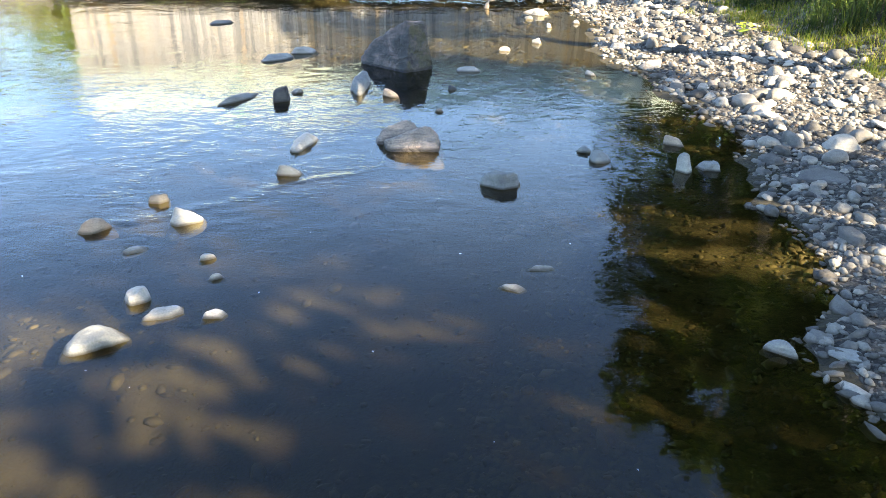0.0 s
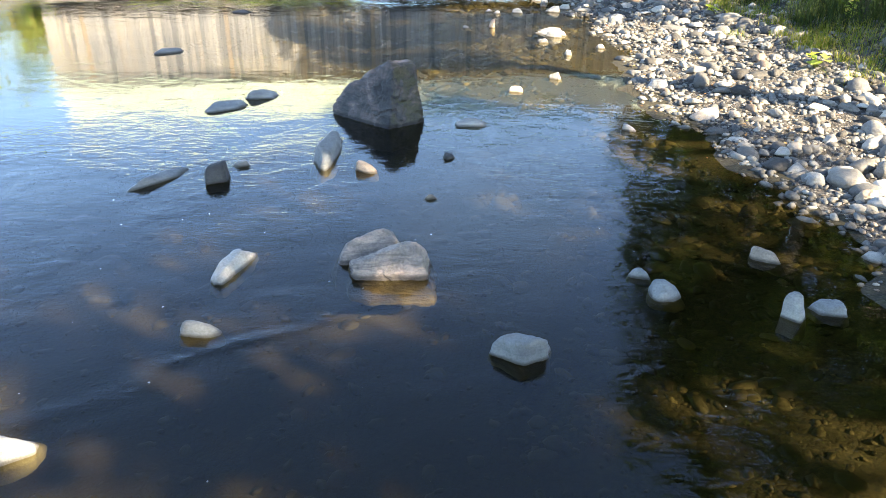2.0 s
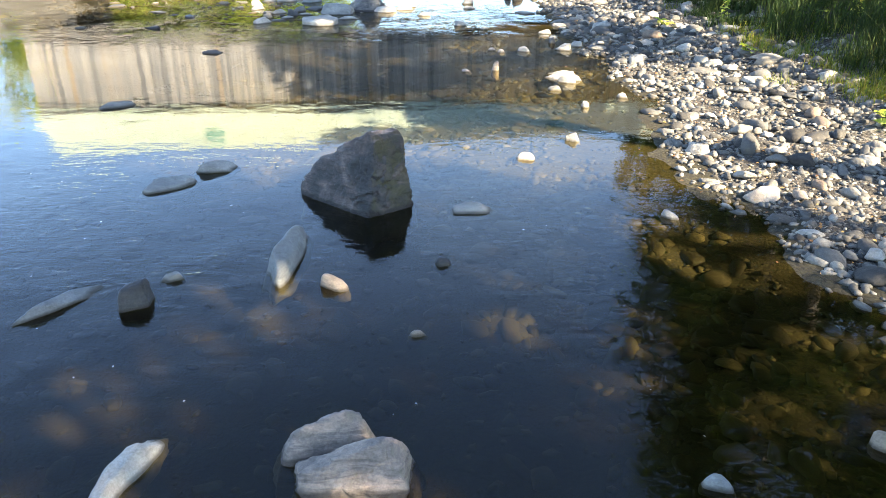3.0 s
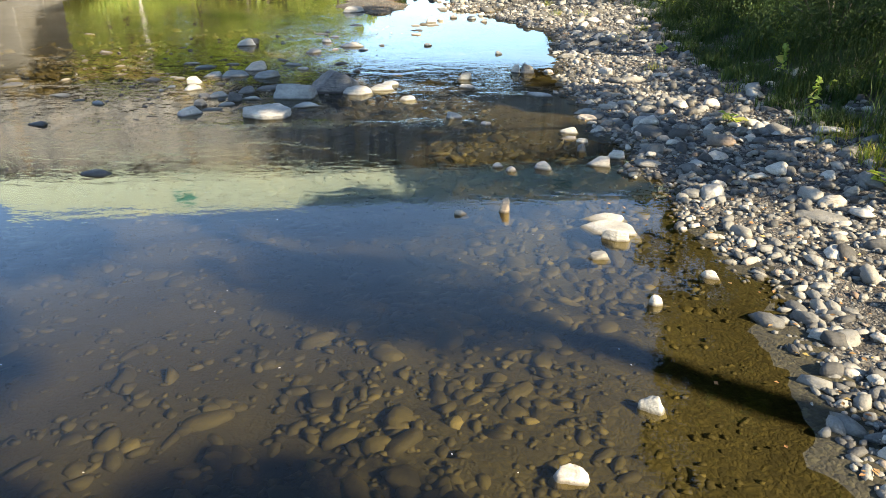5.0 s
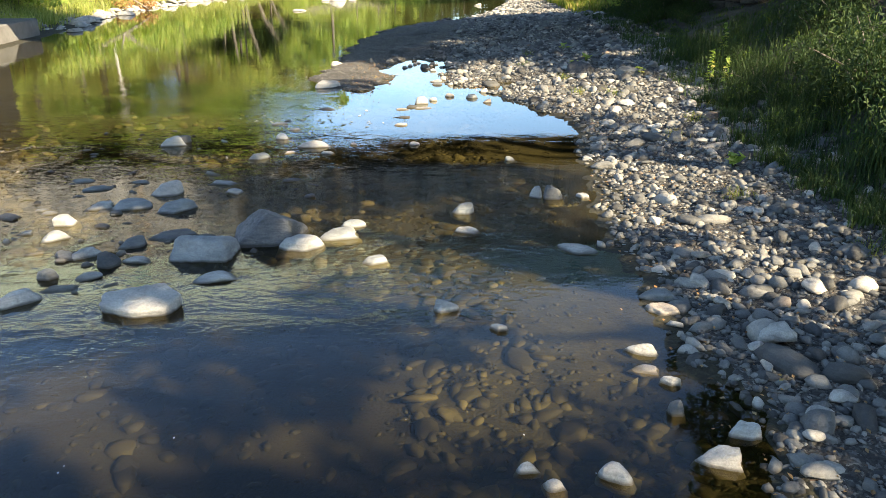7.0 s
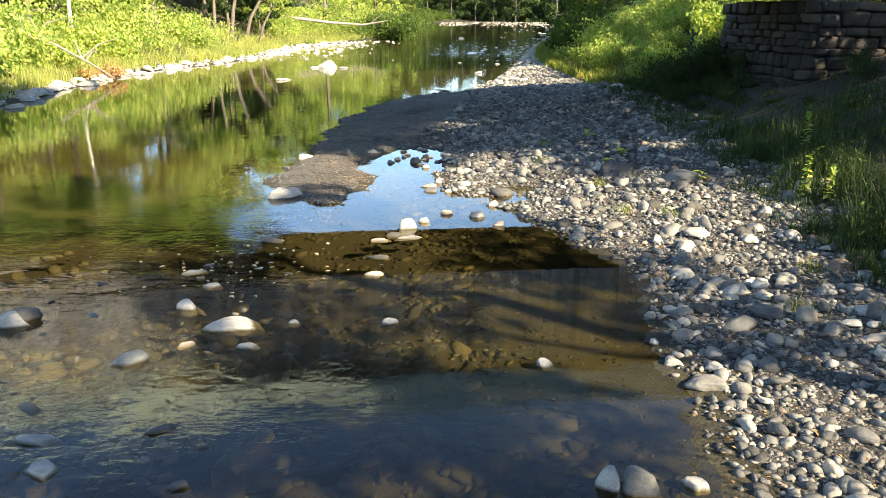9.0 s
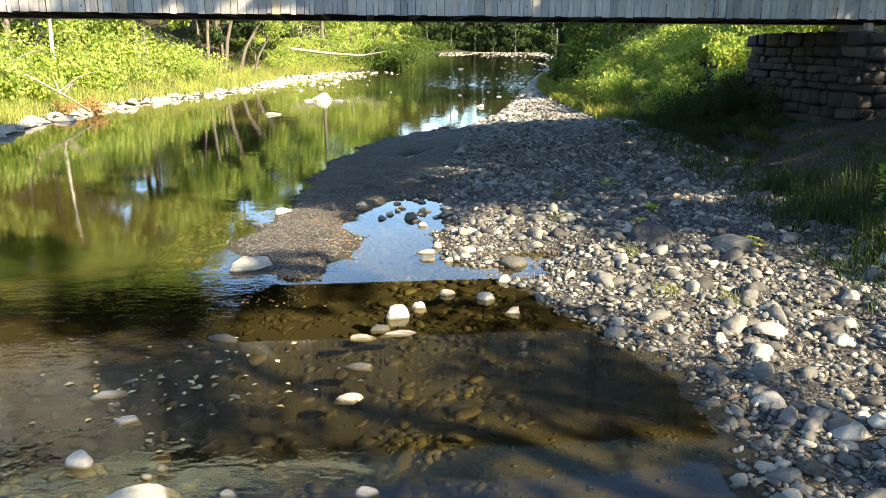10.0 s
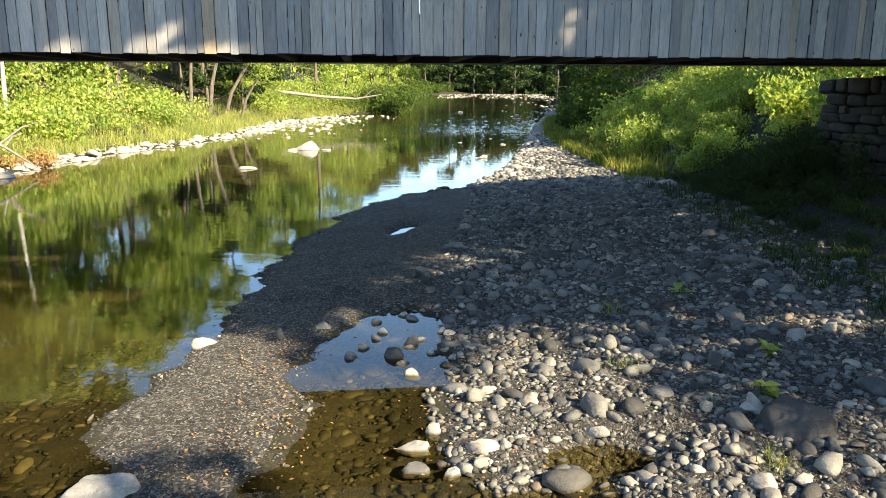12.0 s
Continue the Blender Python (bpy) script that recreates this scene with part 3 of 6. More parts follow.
near_wall = part("near_wall", mesh_from("near_wall", [], []), None, bridge)
board_run(-0.03, 0.025, 3, near_wall, BR_L, BR_R, BR_Z, EAVE, -1)
far_wall = bmesh.new()
x = BR_L
while x < BR_R:
    box(far_wall, x, BR_W, BR_Z, x + 0.285, BR_W + 0.03, EAVE)
    x += 0.3
part("far_wall", far_wall, board_mat, bridge)
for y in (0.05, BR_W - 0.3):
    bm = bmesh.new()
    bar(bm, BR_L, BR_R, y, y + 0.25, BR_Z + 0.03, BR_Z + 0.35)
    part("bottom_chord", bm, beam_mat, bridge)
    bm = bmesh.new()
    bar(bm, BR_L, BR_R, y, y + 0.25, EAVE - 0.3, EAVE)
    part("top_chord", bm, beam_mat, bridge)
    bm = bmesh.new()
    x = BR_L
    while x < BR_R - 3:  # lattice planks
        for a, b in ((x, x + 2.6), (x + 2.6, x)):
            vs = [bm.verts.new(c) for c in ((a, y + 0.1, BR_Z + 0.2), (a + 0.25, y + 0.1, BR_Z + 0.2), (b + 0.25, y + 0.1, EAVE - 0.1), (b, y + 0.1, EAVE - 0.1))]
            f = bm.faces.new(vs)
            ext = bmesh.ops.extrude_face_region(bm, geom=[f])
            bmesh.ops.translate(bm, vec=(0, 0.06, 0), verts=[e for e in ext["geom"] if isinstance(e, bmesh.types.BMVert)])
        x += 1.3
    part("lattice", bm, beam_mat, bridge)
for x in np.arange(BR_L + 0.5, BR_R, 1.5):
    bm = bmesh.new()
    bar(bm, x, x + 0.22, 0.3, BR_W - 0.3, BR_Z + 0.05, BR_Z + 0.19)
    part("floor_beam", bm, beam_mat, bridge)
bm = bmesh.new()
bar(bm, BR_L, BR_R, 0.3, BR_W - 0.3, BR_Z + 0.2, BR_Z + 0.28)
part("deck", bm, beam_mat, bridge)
# roof: two ribbed metal slopes with an overhang, and board gables
mid = BR_W / 2
for side, name in ((1, "roof_near"), (-1, "roof_far")):
    bm = bmesh.new()
    rise, run = RIDGE - EAVE, mid
    over = 0.45
    y_e = mid - side * (run + over)
    z_e = EAVE - over * rise / run + 0.05
    a = [bm.verts.new(c) for c in ((BR_L - 0.5, y_e, z_e), (BR_R + 0.5, y_e, z_e), (BR_R + 0.5, mid, RIDGE + 0.05), (BR_L - 0.5, mid, RIDGE + 0.05))]
    f = bm.faces.new(a if side > 0 else a[::-1])
    ext = bmesh.ops.extrude_face_region(bm, geom=[f])
    bmesh.ops.translate(bm, vec=(0, 0, 0.05), verts=[e for e in ext["geom"] if isinstance(e, bmesh.types.BMVert)])
    roof = part(name, bm, roof_mat, bridge)
    bm = bmesh.new()
    for x in np.arange(BR_L - 0.4, BR_R + 0.5, 0.6):  # standing seams
        q = [bm.verts.new(c) for c in ((x, y_e, z_e + 0.05), (x + 0.04, y_e, z_e + 0.05), (x + 0.04, mid, RIDGE + 0.10), (x, mid, RIDGE + 0.10))]
        f = bm.faces.new(q)
        ext = bmesh.ops.extrude_face_region(bm, geom=[f])
        bmesh.ops.translate(bm, vec=(0, 0, 0.04), verts=[e for e in ext["geom"] if isinstance(e, bmesh.types.BMVert)])
    part("roof_seams", bm, roof_mat, roof)
    if side > 0:
        for x in (-14.95, 6.4):
            bm = bmesh.new()
            k = rise / run
            q = [bm.verts.new((xx, yy, EAVE + yy * k + 0.165)) for xx, yy in ((x, 1.15), (x + 1.1, 1.1), (x + 1.2, 1.7), (x + 0.8, 1.95), (x + 0.1, 1.8))]
            f = bm.faces.new(q)
            ext = bmesh.ops.extrude_face_region(bm, geom=[f])
            bmesh.ops.translate(bm, vec=(0, 0, 0.01), verts=[e for e in ext["geom"] if isinstance(e, bmesh.types.BMVert)])
            part("roof_patch", bm, teal_mat, roof, "teal patch on the roof metal")
for x in (BR_L, BR_R - 0.03):
    bm = bmesh.new()
    q = [bm.verts.new(c) for c in ((x, 0, EAVE), (x, BR_W, EAVE), (x, mid, RIDGE - 0.05))]
    f = bm.faces.new(q)
    ext = bmesh.ops.extrude_face_region(bm, geom=[f])
    bmesh.ops.translate(bm, vec=(0.03, 0, 0), verts=[e for e in ext["geom"] if isinstance(e, bmesh.types.BMVert)])
    part("gable", bm, board_mat, bridge)
bm = bmesh.new()
bar(bm, 13.5, 13.72, -0.02, 0.2, BR_Z - 0.52, BR_Z - 0.1)
part("bearing_block", bm, dead_wood, bridge, "pale wooden bearing block")

# abutments: rough stone courses on the gravel side, concrete on the other
abut = tagged(empty("stone_abutment", BR @ Matrix.Translation((13.3, -0.4, 0))), "dark rough stone abutment under the bridge end, shade deepened into its colour", "abutment", kind="structure")
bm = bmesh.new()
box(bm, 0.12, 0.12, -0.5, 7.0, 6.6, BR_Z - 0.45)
part("core", bm, shade_toned_wall, abut)
r = random.Random(5)
block_meshes = []
for i in range(10):
    q = random.Random(900 + i)
    faces6 = [((sgn * (k == 0) + q.uniform(-0.12, 0.12), sgn * (k == 1) + q.uniform(-0.12, 0.12), sgn * (k == 2) + q.uniform(-0.12, 0.12)), q.uniform(0.86, 1.0)) for k in range(3) for sgn in (-1, 1)]
    v, f = worn_shape(3, faces6, 16, 900 + i, 0.05)
    me = from_arrays("stone", v, f)
    me.materials.append(shade_toned_wall)
    block_meshes.append(me)


def stone_courses(parent, length, place, z0, z1):
    z = z0
    while z < z1 - 0.15:
        h = r.uniform(0.25, 0.55)
        s = 0.0
        while s < length:
            w = r.uniform(0.4, 1.15)
            ob = new("stone", r.choice(block_meshes))
            ob.parent = parent
            ob.matrix_basis = place(s + w / 2, z + h / 2 + r.uniform(-0.03, 0.03)) @ pose(0, r.uniform(-0.05, 0.05), 0, 0, r.uniform(-4, 4), r.uniform(-4, 4)) @ Matrix.Diagonal((w / 2 + 0.01, r.uniform(0.2, 0.27), h / 2 + 0.01, 1))
            s += w
        z += h


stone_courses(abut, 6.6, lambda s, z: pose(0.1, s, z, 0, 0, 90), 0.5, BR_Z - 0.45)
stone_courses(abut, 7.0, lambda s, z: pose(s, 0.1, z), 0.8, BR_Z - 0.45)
bm = bmesh.new()
ab_left = tagged(empty("concrete_abutment", BR @ Matrix.Translation((-20.0, 0.9, 0))), "grey concrete bridge abutment with a low ledge", "abutment", kind="structure")
bm = bmesh.new()
box(bm, -9, 0, -0.8, 0.6, 7.2, 0.85, 0.06)
part("ledge", bm, concrete_mat, ab_left)
bm = bmesh.new()
box(bm, -9, 0.4, 0.85, -1.0, 6.8, BR_Z - 0.12, 0.05)
part("breast_wall", bm, concrete_mat, ab_left)


# ---- plants ----
def leaf_shape(slim=0.32):
    v = np.array([(0, 0, 0), (slim, 0.5, 0.10), (0, 1.0, 0.0), (-slim, 0.5, 0.10)])
    return v - (0, 0.5, 0), np.array([(0, 1, 2, 3)])


def leaves_mesh(name, centres, size, mat, seed, flat=0.9, slim=0.32):
    """Many small leaves at the given places, mostly level, each a folded blade."""
    r = np.random.default_rng(seed)
    n = len(centres)
    v, f = leaf_shape(slim)
    s = size * r.uniform(0.6, 1.35, n)
    rot = turns(r.uniform(0, 6.283, n), r.normal(0, flat, n), r.normal(0, flat, n))
    w = np.einsum("nij,nkj->nki", rot, v[None] * s[:, None, None]) + centres[:, None, :]
    me = from_arrays(name, w.reshape(-1, 3), (f[None] + (np.arange(n) * 4)[:, None, None]).reshape(-1, 4), False)
    me.materials.append(mat)
    return me


def clumps(seed, blobs, count, spread):
    """Points on and in uneven clumps; blobs: rows of x y z r."""
    r = np.random.default_rng(seed)
    w = blobs[:, 3] ** 2
    pick = r.choice(len(blobs), count, p=w / w.sum())
    d = r.normal(size=(count, 3))
    d /= np.linalg.norm(d, axis=1)[:, None]
    rad = r.uniform(0.35, 1.0, count) ** 0.5
    return blobs[pick, :3] + d * (blobs[pick, 3] * rad)[:, None] * (1, 1, 0.75) + r.normal(0, spread, (count, 3))


def make_tree(seed, tall, crown, leaves, size, leaf_mat, bark, lean=0.0, low=0.35, label="", kind_name="tree", limbs=11, girth=1.0):
    """A tapered trunk with limbs and a crown of many leaves in clumps."""
    r = random.Random(seed)
    root = empty(kind_name)
    trunk_pts = [(lean * tall * (k / 6) ** 1.5 + r.uniform(-0.1, 0.1), r.uniform(-0.12, 0.12), tall * 0.86 * k / 6 - 0.3) for k in range(7)]
    r0 = (0.016 * tall + 0.05) * girth
    verts, faces = tube(trunk_pts, [r0 * (1 - 0.13 * k) for k in range(7)])
    blobs = []
    for i in range(limbs):
        u = low + (1 - low) * (i + 0.5) / limbs
        k = min(int(u * 6), 5)
        a, b = Vector(trunk_pts[k]), Vector(trunk_pts[k + 1])
        p = a.lerp(b, u * 6 - k)
        az = i * 2.4 + r.uniform(-0.5, 0.5)
        reach = crown * (0.45 + 0.75 * math.sin(math.pi * min(0.95, (u - low) / (1.06 - low) * 0.8 + 0.18))) * r.uniform(0.7, 1.1)
        tip = p + Vector((math.cos(az) * reach, math.sin(az) * reach, reach * r.uniform(0.15, 0.55)))
        m = p.lerp(tip, 0.5) + Vector((0, 0, -0.08 * reach))
        v2, f2 = tube([p, m, tip], [r0 * 0.4 * (1.1 - u), r0 * 0.25 * (1.1 - u), 0.012], 5)
        faces += [tuple(j + len(verts) for j in q) for q in f2]
        verts += v2
        blobs.append((*tip, crown * r.uniform(0.24, 0.38)))
        q = p.lerp(tip, 0.62)
        blobs.append((q.x + r.uniform(-0.5, 0.5), q.y + r.uniform(-0.5, 0.5), q.z + r.uniform(-0.2, 0.6), crown * r.uniform(0.17, 0.3)))
    blobs.append((trunk_pts[-1][0], trunk_pts[-1][1], tall * 0.93, crown * 0.35))
    trunk = part("trunk", mesh_from("trunk", verts, faces, True), bark, root)
    pts = clumps(seed, np.array(blobs), leaves, 0.12)
    part("crown", leaves_mesh("crown", pts, size, leaf_mat, seed), leaf_mat, root)
    return tagged(root, label, "tree")


def make_shrub(seed, wide, tall, leaves, size, leaf_mat, label, name="shrub", slim=0.32):
    r = random.Random(seed)
    root = empty(name)
    verts, faces, blobs = [], [], []
    for i in range(9):
        az, out = r.uniform(0, 6.28), wide * r.uniform(0.15, 0.85)
        h = tall * r.uniform(0.45, 1.0) * (1 - 0.35 * out / wide)
        tip = Vector((math.cos(az) * out, math.sin(az) * out, h))
        v2, f2 = tube([(0.1 * math.cos(az), 0.1 * math.sin(az), -0.1), tuple(tip * 0.5 + Vector((0, 0, 0.15 * h))), tuple(tip)], [0.03, 0.02, 0.006], 4)
        faces += [tuple(j + len(verts) for j in q) for q in f2]
        verts += v2
        blobs.append((tip.x, tip.y, h * 0.85, wide * r.uniform(0.22, 0.36)))
        blobs.append((tip.x * 0.7, tip.y * 0.7, h * 0.45, wide * r.uniform(0.22, 0.36)))
    part("branchwork", mesh_from("branchwork", verts, faces, True), bark_grey, root)
    pts = clumps(seed, np.array(blobs), leaves, 0.08)
    pts[:, 2] = np.abs(pts[:, 2])
    part("foliage", leaves_mesh("foliage", pts, size, leaf_mat, seed, 1.1, slim), leaf_mat, root)
    return tagged(root, label, "shrub")


def place(ob, x, y, turn, scale=1.0, sink=0.0):
    ob.matrix_basis = pose(x, y, ground_at(x, y) - sink, 0, 0, turn) @ Matrix.Diagonal((scale, scale, scale, 1))
    return ob


def copies(ob, rows, group):
    """Further plants of one kind: rows of x y turn scale; the first row is the model's own."""
    ob["group"] = group
    for k, (x, y, turn, s) in enumerate(rows):
        if k == 0:
            place(ob, x, y, turn, s)
        else:
            c = copy_thing(ob, Matrix())
            place(c, x, y, turn, s)


# tall trees added out of view, on the gravel-side bank and behind, to shade the water and stones; some show mirrored in
# the water
oak = make_tree(11, 23, 5.4, 7000, 0.58, leaf_mid, bark_grey, low=0.10, limbs=18, label="tall leafy tree with a dense green crown, added on the bank to cast shade")
copies(oak, [(18.0, 45.0, 101, 0.98), (15.6, -1.8, -16.4, 0.62), (18.1, -3.8, 40, 0.75), (13.8, -6.8, 140, 0.37), (13.4, 17.1, 61, 0.62), (16.3, 38.7, 90, 0.98), (14.8, 41.2, 38.6, 0.77), (10.4, -12.7, 300, 1.0), (24.5, 32.5, 40, 0.9), (26, 38, 200, 0.9)], "bank trees")
# added high crowns: they shade the channel and bridge boards, not the near gravel
pine = make_tree(13, 16, 3.4, 3600, 0.5, leaf_mid, bark_grey, low=0.6, limbs=12, label="slim unseen tree with a bare trunk and high crown, added to cast shade")
copies(pine, [(14.0, 7.7, 40, 1.0), (16.9, 35.4, 120, 1.65)], "high-crowned bank trees")
# added open crowns, placed for dappled shade and to close the place behind
ash = make_tree(12, 24, 5.2, 4200, 0.52, leaf_mid, bark_grey, lean=-0.03, low=0.15, limbs=14, label="tall open-crowned leaning tree added out of view for dappled shade")
copies(ash, [(20.5, 44.0, 131, 0.9), (15.5, 22.8, 131, 0.72), (7.3, -19.4, 213, 1.03), (1, -24, 230, 1.1), (-14, -18, 300, 1.0)], "leaning bank trees")
# trees and shrubs beyond the bridge
maple = make_tree(21, 17, 6.0, 4200, 0.6, leaf_sun_toned, bark_grey, low=0.08, label="sunlit yellow-green broadleaf tree on the far bank")
copies(maple, [(-32, 82, 0, 0.9), (-31.5, 85, 70, 1.15), (-33, 93, 140, 1.2), (-29, 99, 250, 1.1), (-36, 86, 50, 1.05), (-29, 97, 110, 1.0), (-37, 104, 210, 1.05), (-20, 146, 300, 1.05), (-40, 78, 20, 0.5),
               (-33, 124, 75, 1.05), (-27, 152, 190, 1.05), (-47, 86, 130, 0.45), (-50, 100, 10, 0.5), (-33, 76, 240, 0.9), (-19, 172, 80, 0.7), (-44, 92, 33, 0.5), (-42, 112, 200, 0.7), (-40, 132, 66, 1.05), (-56, 88, 99, 0.45), (-60, 90, 150, 0.45), (-54, 120, 222, 1.05), (-34, 146, 12, 1.05), (-48, 150, 280, 1.05), (-32, 166, 50, 1.05), (-26, 184, 140, 0.8), (-17, 195, 240, 0.6)], "far bank trees")
# the shade on these trees is put into their leaf colour
hem = make_tree(22, 17, 5.0, 2600, 1.05, leaf_shade_toned, bark_grey, low=0.03, label="green tree on the river bend, shade toned into its leaves")
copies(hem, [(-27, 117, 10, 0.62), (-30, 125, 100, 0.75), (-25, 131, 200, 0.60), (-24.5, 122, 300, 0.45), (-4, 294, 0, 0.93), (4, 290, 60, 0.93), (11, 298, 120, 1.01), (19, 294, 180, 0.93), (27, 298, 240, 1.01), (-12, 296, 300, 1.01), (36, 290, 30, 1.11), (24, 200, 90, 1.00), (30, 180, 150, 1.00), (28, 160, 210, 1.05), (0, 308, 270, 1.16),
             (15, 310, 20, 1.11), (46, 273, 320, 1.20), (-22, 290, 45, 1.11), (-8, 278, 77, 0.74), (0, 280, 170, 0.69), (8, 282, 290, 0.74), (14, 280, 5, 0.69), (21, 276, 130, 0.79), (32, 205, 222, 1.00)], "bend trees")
beech = make_tree(23, 14, 5.4, 4000, 0.7, leaf_mid, bark_grey, low=0.03, label="green broadleaf tree on the wooded slope")
copies(beech, [(25, 84, 0, 0.9), (23, 96, 60, 0.95), (22, 106, 120, 1.0), (20, 122, 180, 1.0), (23, 138, 240, 1.05), (24, 80, 20, 1.2), (27, 98, 80, 1.2), (30, 118, 140, 1.2), (33, 142, 260, 1.2), (-18, 210, 30, 1.0), (-16, 232, 90, 1.0), (-13, 256, 150, 1.05), (-24, 226, 10, 1.2), (-22, 250, 200, 1.2)], "slope trees")
birch = make_tree(24, 15, 2.4, 2500, 0.36, leaf_sun_toned, bark_birch, lean=0.06, low=0.55, label="slender white-barked birch on the far bank", kind_name="birch", girth=0.6)
place(birch, -28.2, 80.6, 0)
bush = make_shrub(31, 2.2, 2.4, 1250, 0.22, leaf_sun_toned, "sunlit yellow-green shrub on the bank")
rs = random.Random(8)
rows = []
for k in range(90):
    y = 57 + 92 * (k / 90)
    rows.append((float(left_shore(y)) - rs.uniform(3.0, 13), y + rs.uniform(-2, 2), rs.uniform(0, 360), rs.uniform(0.6, 1.35)))
copies(bush, [q for q in rows if not 103 < q[1] < 121], "far bank shrubs")
bush_r = make_shrub(32, 2.3, 2.2, 1700, 0.18, leaf_sun_toned, "leafy sunlit shrub on the slope past the bridge")
rows = [(rs.uniform(10.0, 17), rs.uniform(63, 88), rs.uniform(0, 360), rs.uniform(0.5, 1.1)) for k in range(30)]
rows += [(rs.uniform(13, 24), rs.uniform(58, 75), rs.uniform(0, 360), rs.uniform(0.8, 1.3)) for k in range(24)]
copies(bush_r, rows, "slope shrubs")
bush_m = make_shrub(36, 2.3, 2.5, 1000, 0.36, leaf_mid, "dense green shrub along the far shore")
copies(bush_m, [(float(soil_edge(y)) + rs.uniform(3.0, 6.2), y, rs.uniform(0, 360), rs.uniform(0.8, 1.4)) for y in np.arange(90, 215, 2.2)]
       + [(-12 + 1.5 * k + rs.uniform(-0.5, 0.5), 252 + 3.9 * k, rs.uniform(0, 360), rs.uniform(1.2, 1.7)) for k in range(11)], "far shore shrubs")
# gravel-edge and bank shrubs: the bank's shade is put into the leaf colour
thicket = make_shrub(37, 2.9, 2.3, 7500, 0.10, leaf_shade_toned, "tall dense green shrub at the edge of the gravel", slim=0.17)
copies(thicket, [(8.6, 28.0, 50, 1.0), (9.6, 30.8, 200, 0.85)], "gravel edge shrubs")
bush_d = make_shrub(33, 1.9, 1.7, 1700, 0.14, leaf_shade_toned, "green weedy shrub on the shaded bank", slim=0.17)
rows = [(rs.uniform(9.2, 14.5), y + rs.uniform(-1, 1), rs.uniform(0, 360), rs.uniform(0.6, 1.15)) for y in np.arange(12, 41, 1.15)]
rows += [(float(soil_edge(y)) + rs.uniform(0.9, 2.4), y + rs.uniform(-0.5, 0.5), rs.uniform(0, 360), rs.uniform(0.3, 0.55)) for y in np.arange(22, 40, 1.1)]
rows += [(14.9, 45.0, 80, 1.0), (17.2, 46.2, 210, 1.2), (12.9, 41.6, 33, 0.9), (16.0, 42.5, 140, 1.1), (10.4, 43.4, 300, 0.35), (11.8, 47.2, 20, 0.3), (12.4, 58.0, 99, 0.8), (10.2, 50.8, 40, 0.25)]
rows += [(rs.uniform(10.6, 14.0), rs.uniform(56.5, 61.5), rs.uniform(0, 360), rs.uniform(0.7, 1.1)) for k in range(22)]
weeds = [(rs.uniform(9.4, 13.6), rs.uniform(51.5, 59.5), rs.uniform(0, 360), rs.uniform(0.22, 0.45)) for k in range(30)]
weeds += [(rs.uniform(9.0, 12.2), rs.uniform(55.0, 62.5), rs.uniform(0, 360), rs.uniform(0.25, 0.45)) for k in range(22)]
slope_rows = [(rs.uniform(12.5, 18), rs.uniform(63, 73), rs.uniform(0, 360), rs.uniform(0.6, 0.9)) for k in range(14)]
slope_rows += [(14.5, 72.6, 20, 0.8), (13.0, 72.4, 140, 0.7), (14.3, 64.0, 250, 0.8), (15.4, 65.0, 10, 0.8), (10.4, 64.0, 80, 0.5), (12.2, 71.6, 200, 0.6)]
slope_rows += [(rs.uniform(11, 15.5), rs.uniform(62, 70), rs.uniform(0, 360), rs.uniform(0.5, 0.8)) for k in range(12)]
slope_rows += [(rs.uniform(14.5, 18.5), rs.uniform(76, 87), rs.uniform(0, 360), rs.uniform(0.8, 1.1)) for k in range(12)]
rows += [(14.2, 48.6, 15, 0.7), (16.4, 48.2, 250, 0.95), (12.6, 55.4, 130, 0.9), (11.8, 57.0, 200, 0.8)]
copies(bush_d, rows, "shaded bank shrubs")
bush_w = make_shrub(39, 1.9, 1.7, 600, 0.24, leaf_shade_toned, "low green weeds beside the bridge abutment, leaves toned for shade", slim=0.2)
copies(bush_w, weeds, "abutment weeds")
bush_s = make_shrub(38, 1.7, 1.9, 1500, 0.15, leaf_sun_toned, "low yellow-green shrub on the sunlit slope")
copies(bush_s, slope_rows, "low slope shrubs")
island_bush = make_shrub(34, 3.2, 2.6, 3200, 0.24, leaf_mid, "rounded green willow shrub standing in the shallows", "willow_shrub")
place(island_bush, -8.6, 150, 0, 1.9)


# woods too far off to count: a bank of leaves with an uneven top behind the nearest trees
def woods(name, count, line, deep, tall, size, mat, seed, label, gap=()):
    """line(u): x, y along the edge of the wood for u from 0 to 1."""
    r = np.random.default_rng(seed)
    u = r.uniform(0, 1, count)
    ex, ey = line(u)
    x = ex + r.uniform(-deep, deep, count)
    y = ey + r.uniform(-deep, deep, count)
    lump = 0.62 + 0.2 * np.sin(u * 41 + 2 * np.sin(u * 17)) + 0.14 * np.sin(u * 97 + 1) + 0.06 * np.sin(u * 233)
    if gap:
        keep = (y < gap[0]) | (y > gap[1])
        x, y, lump, count = x[keep], y[keep], lump[keep], int(keep.sum())
    z = height(x, y) + tall * lump * r.uniform(0, 1, count) ** 0.7
    ob = new(name, leaves_mesh(name, np.stack([x, y, z], 1), size, mat, seed, 1.1))
    return tagged(ob, label, "woods", kind="stuff")


# bend woods and bend thicket carry their shade in the leaf colour
woods("bend_woods", 30000, lambda u: (-60 + 170 * u, 298 - 26 * np.abs(u - 0.42)), 5, 18, 1.4, leaf_shade_toned, 5, "woods closing the river bend, shade toned into the leaves")
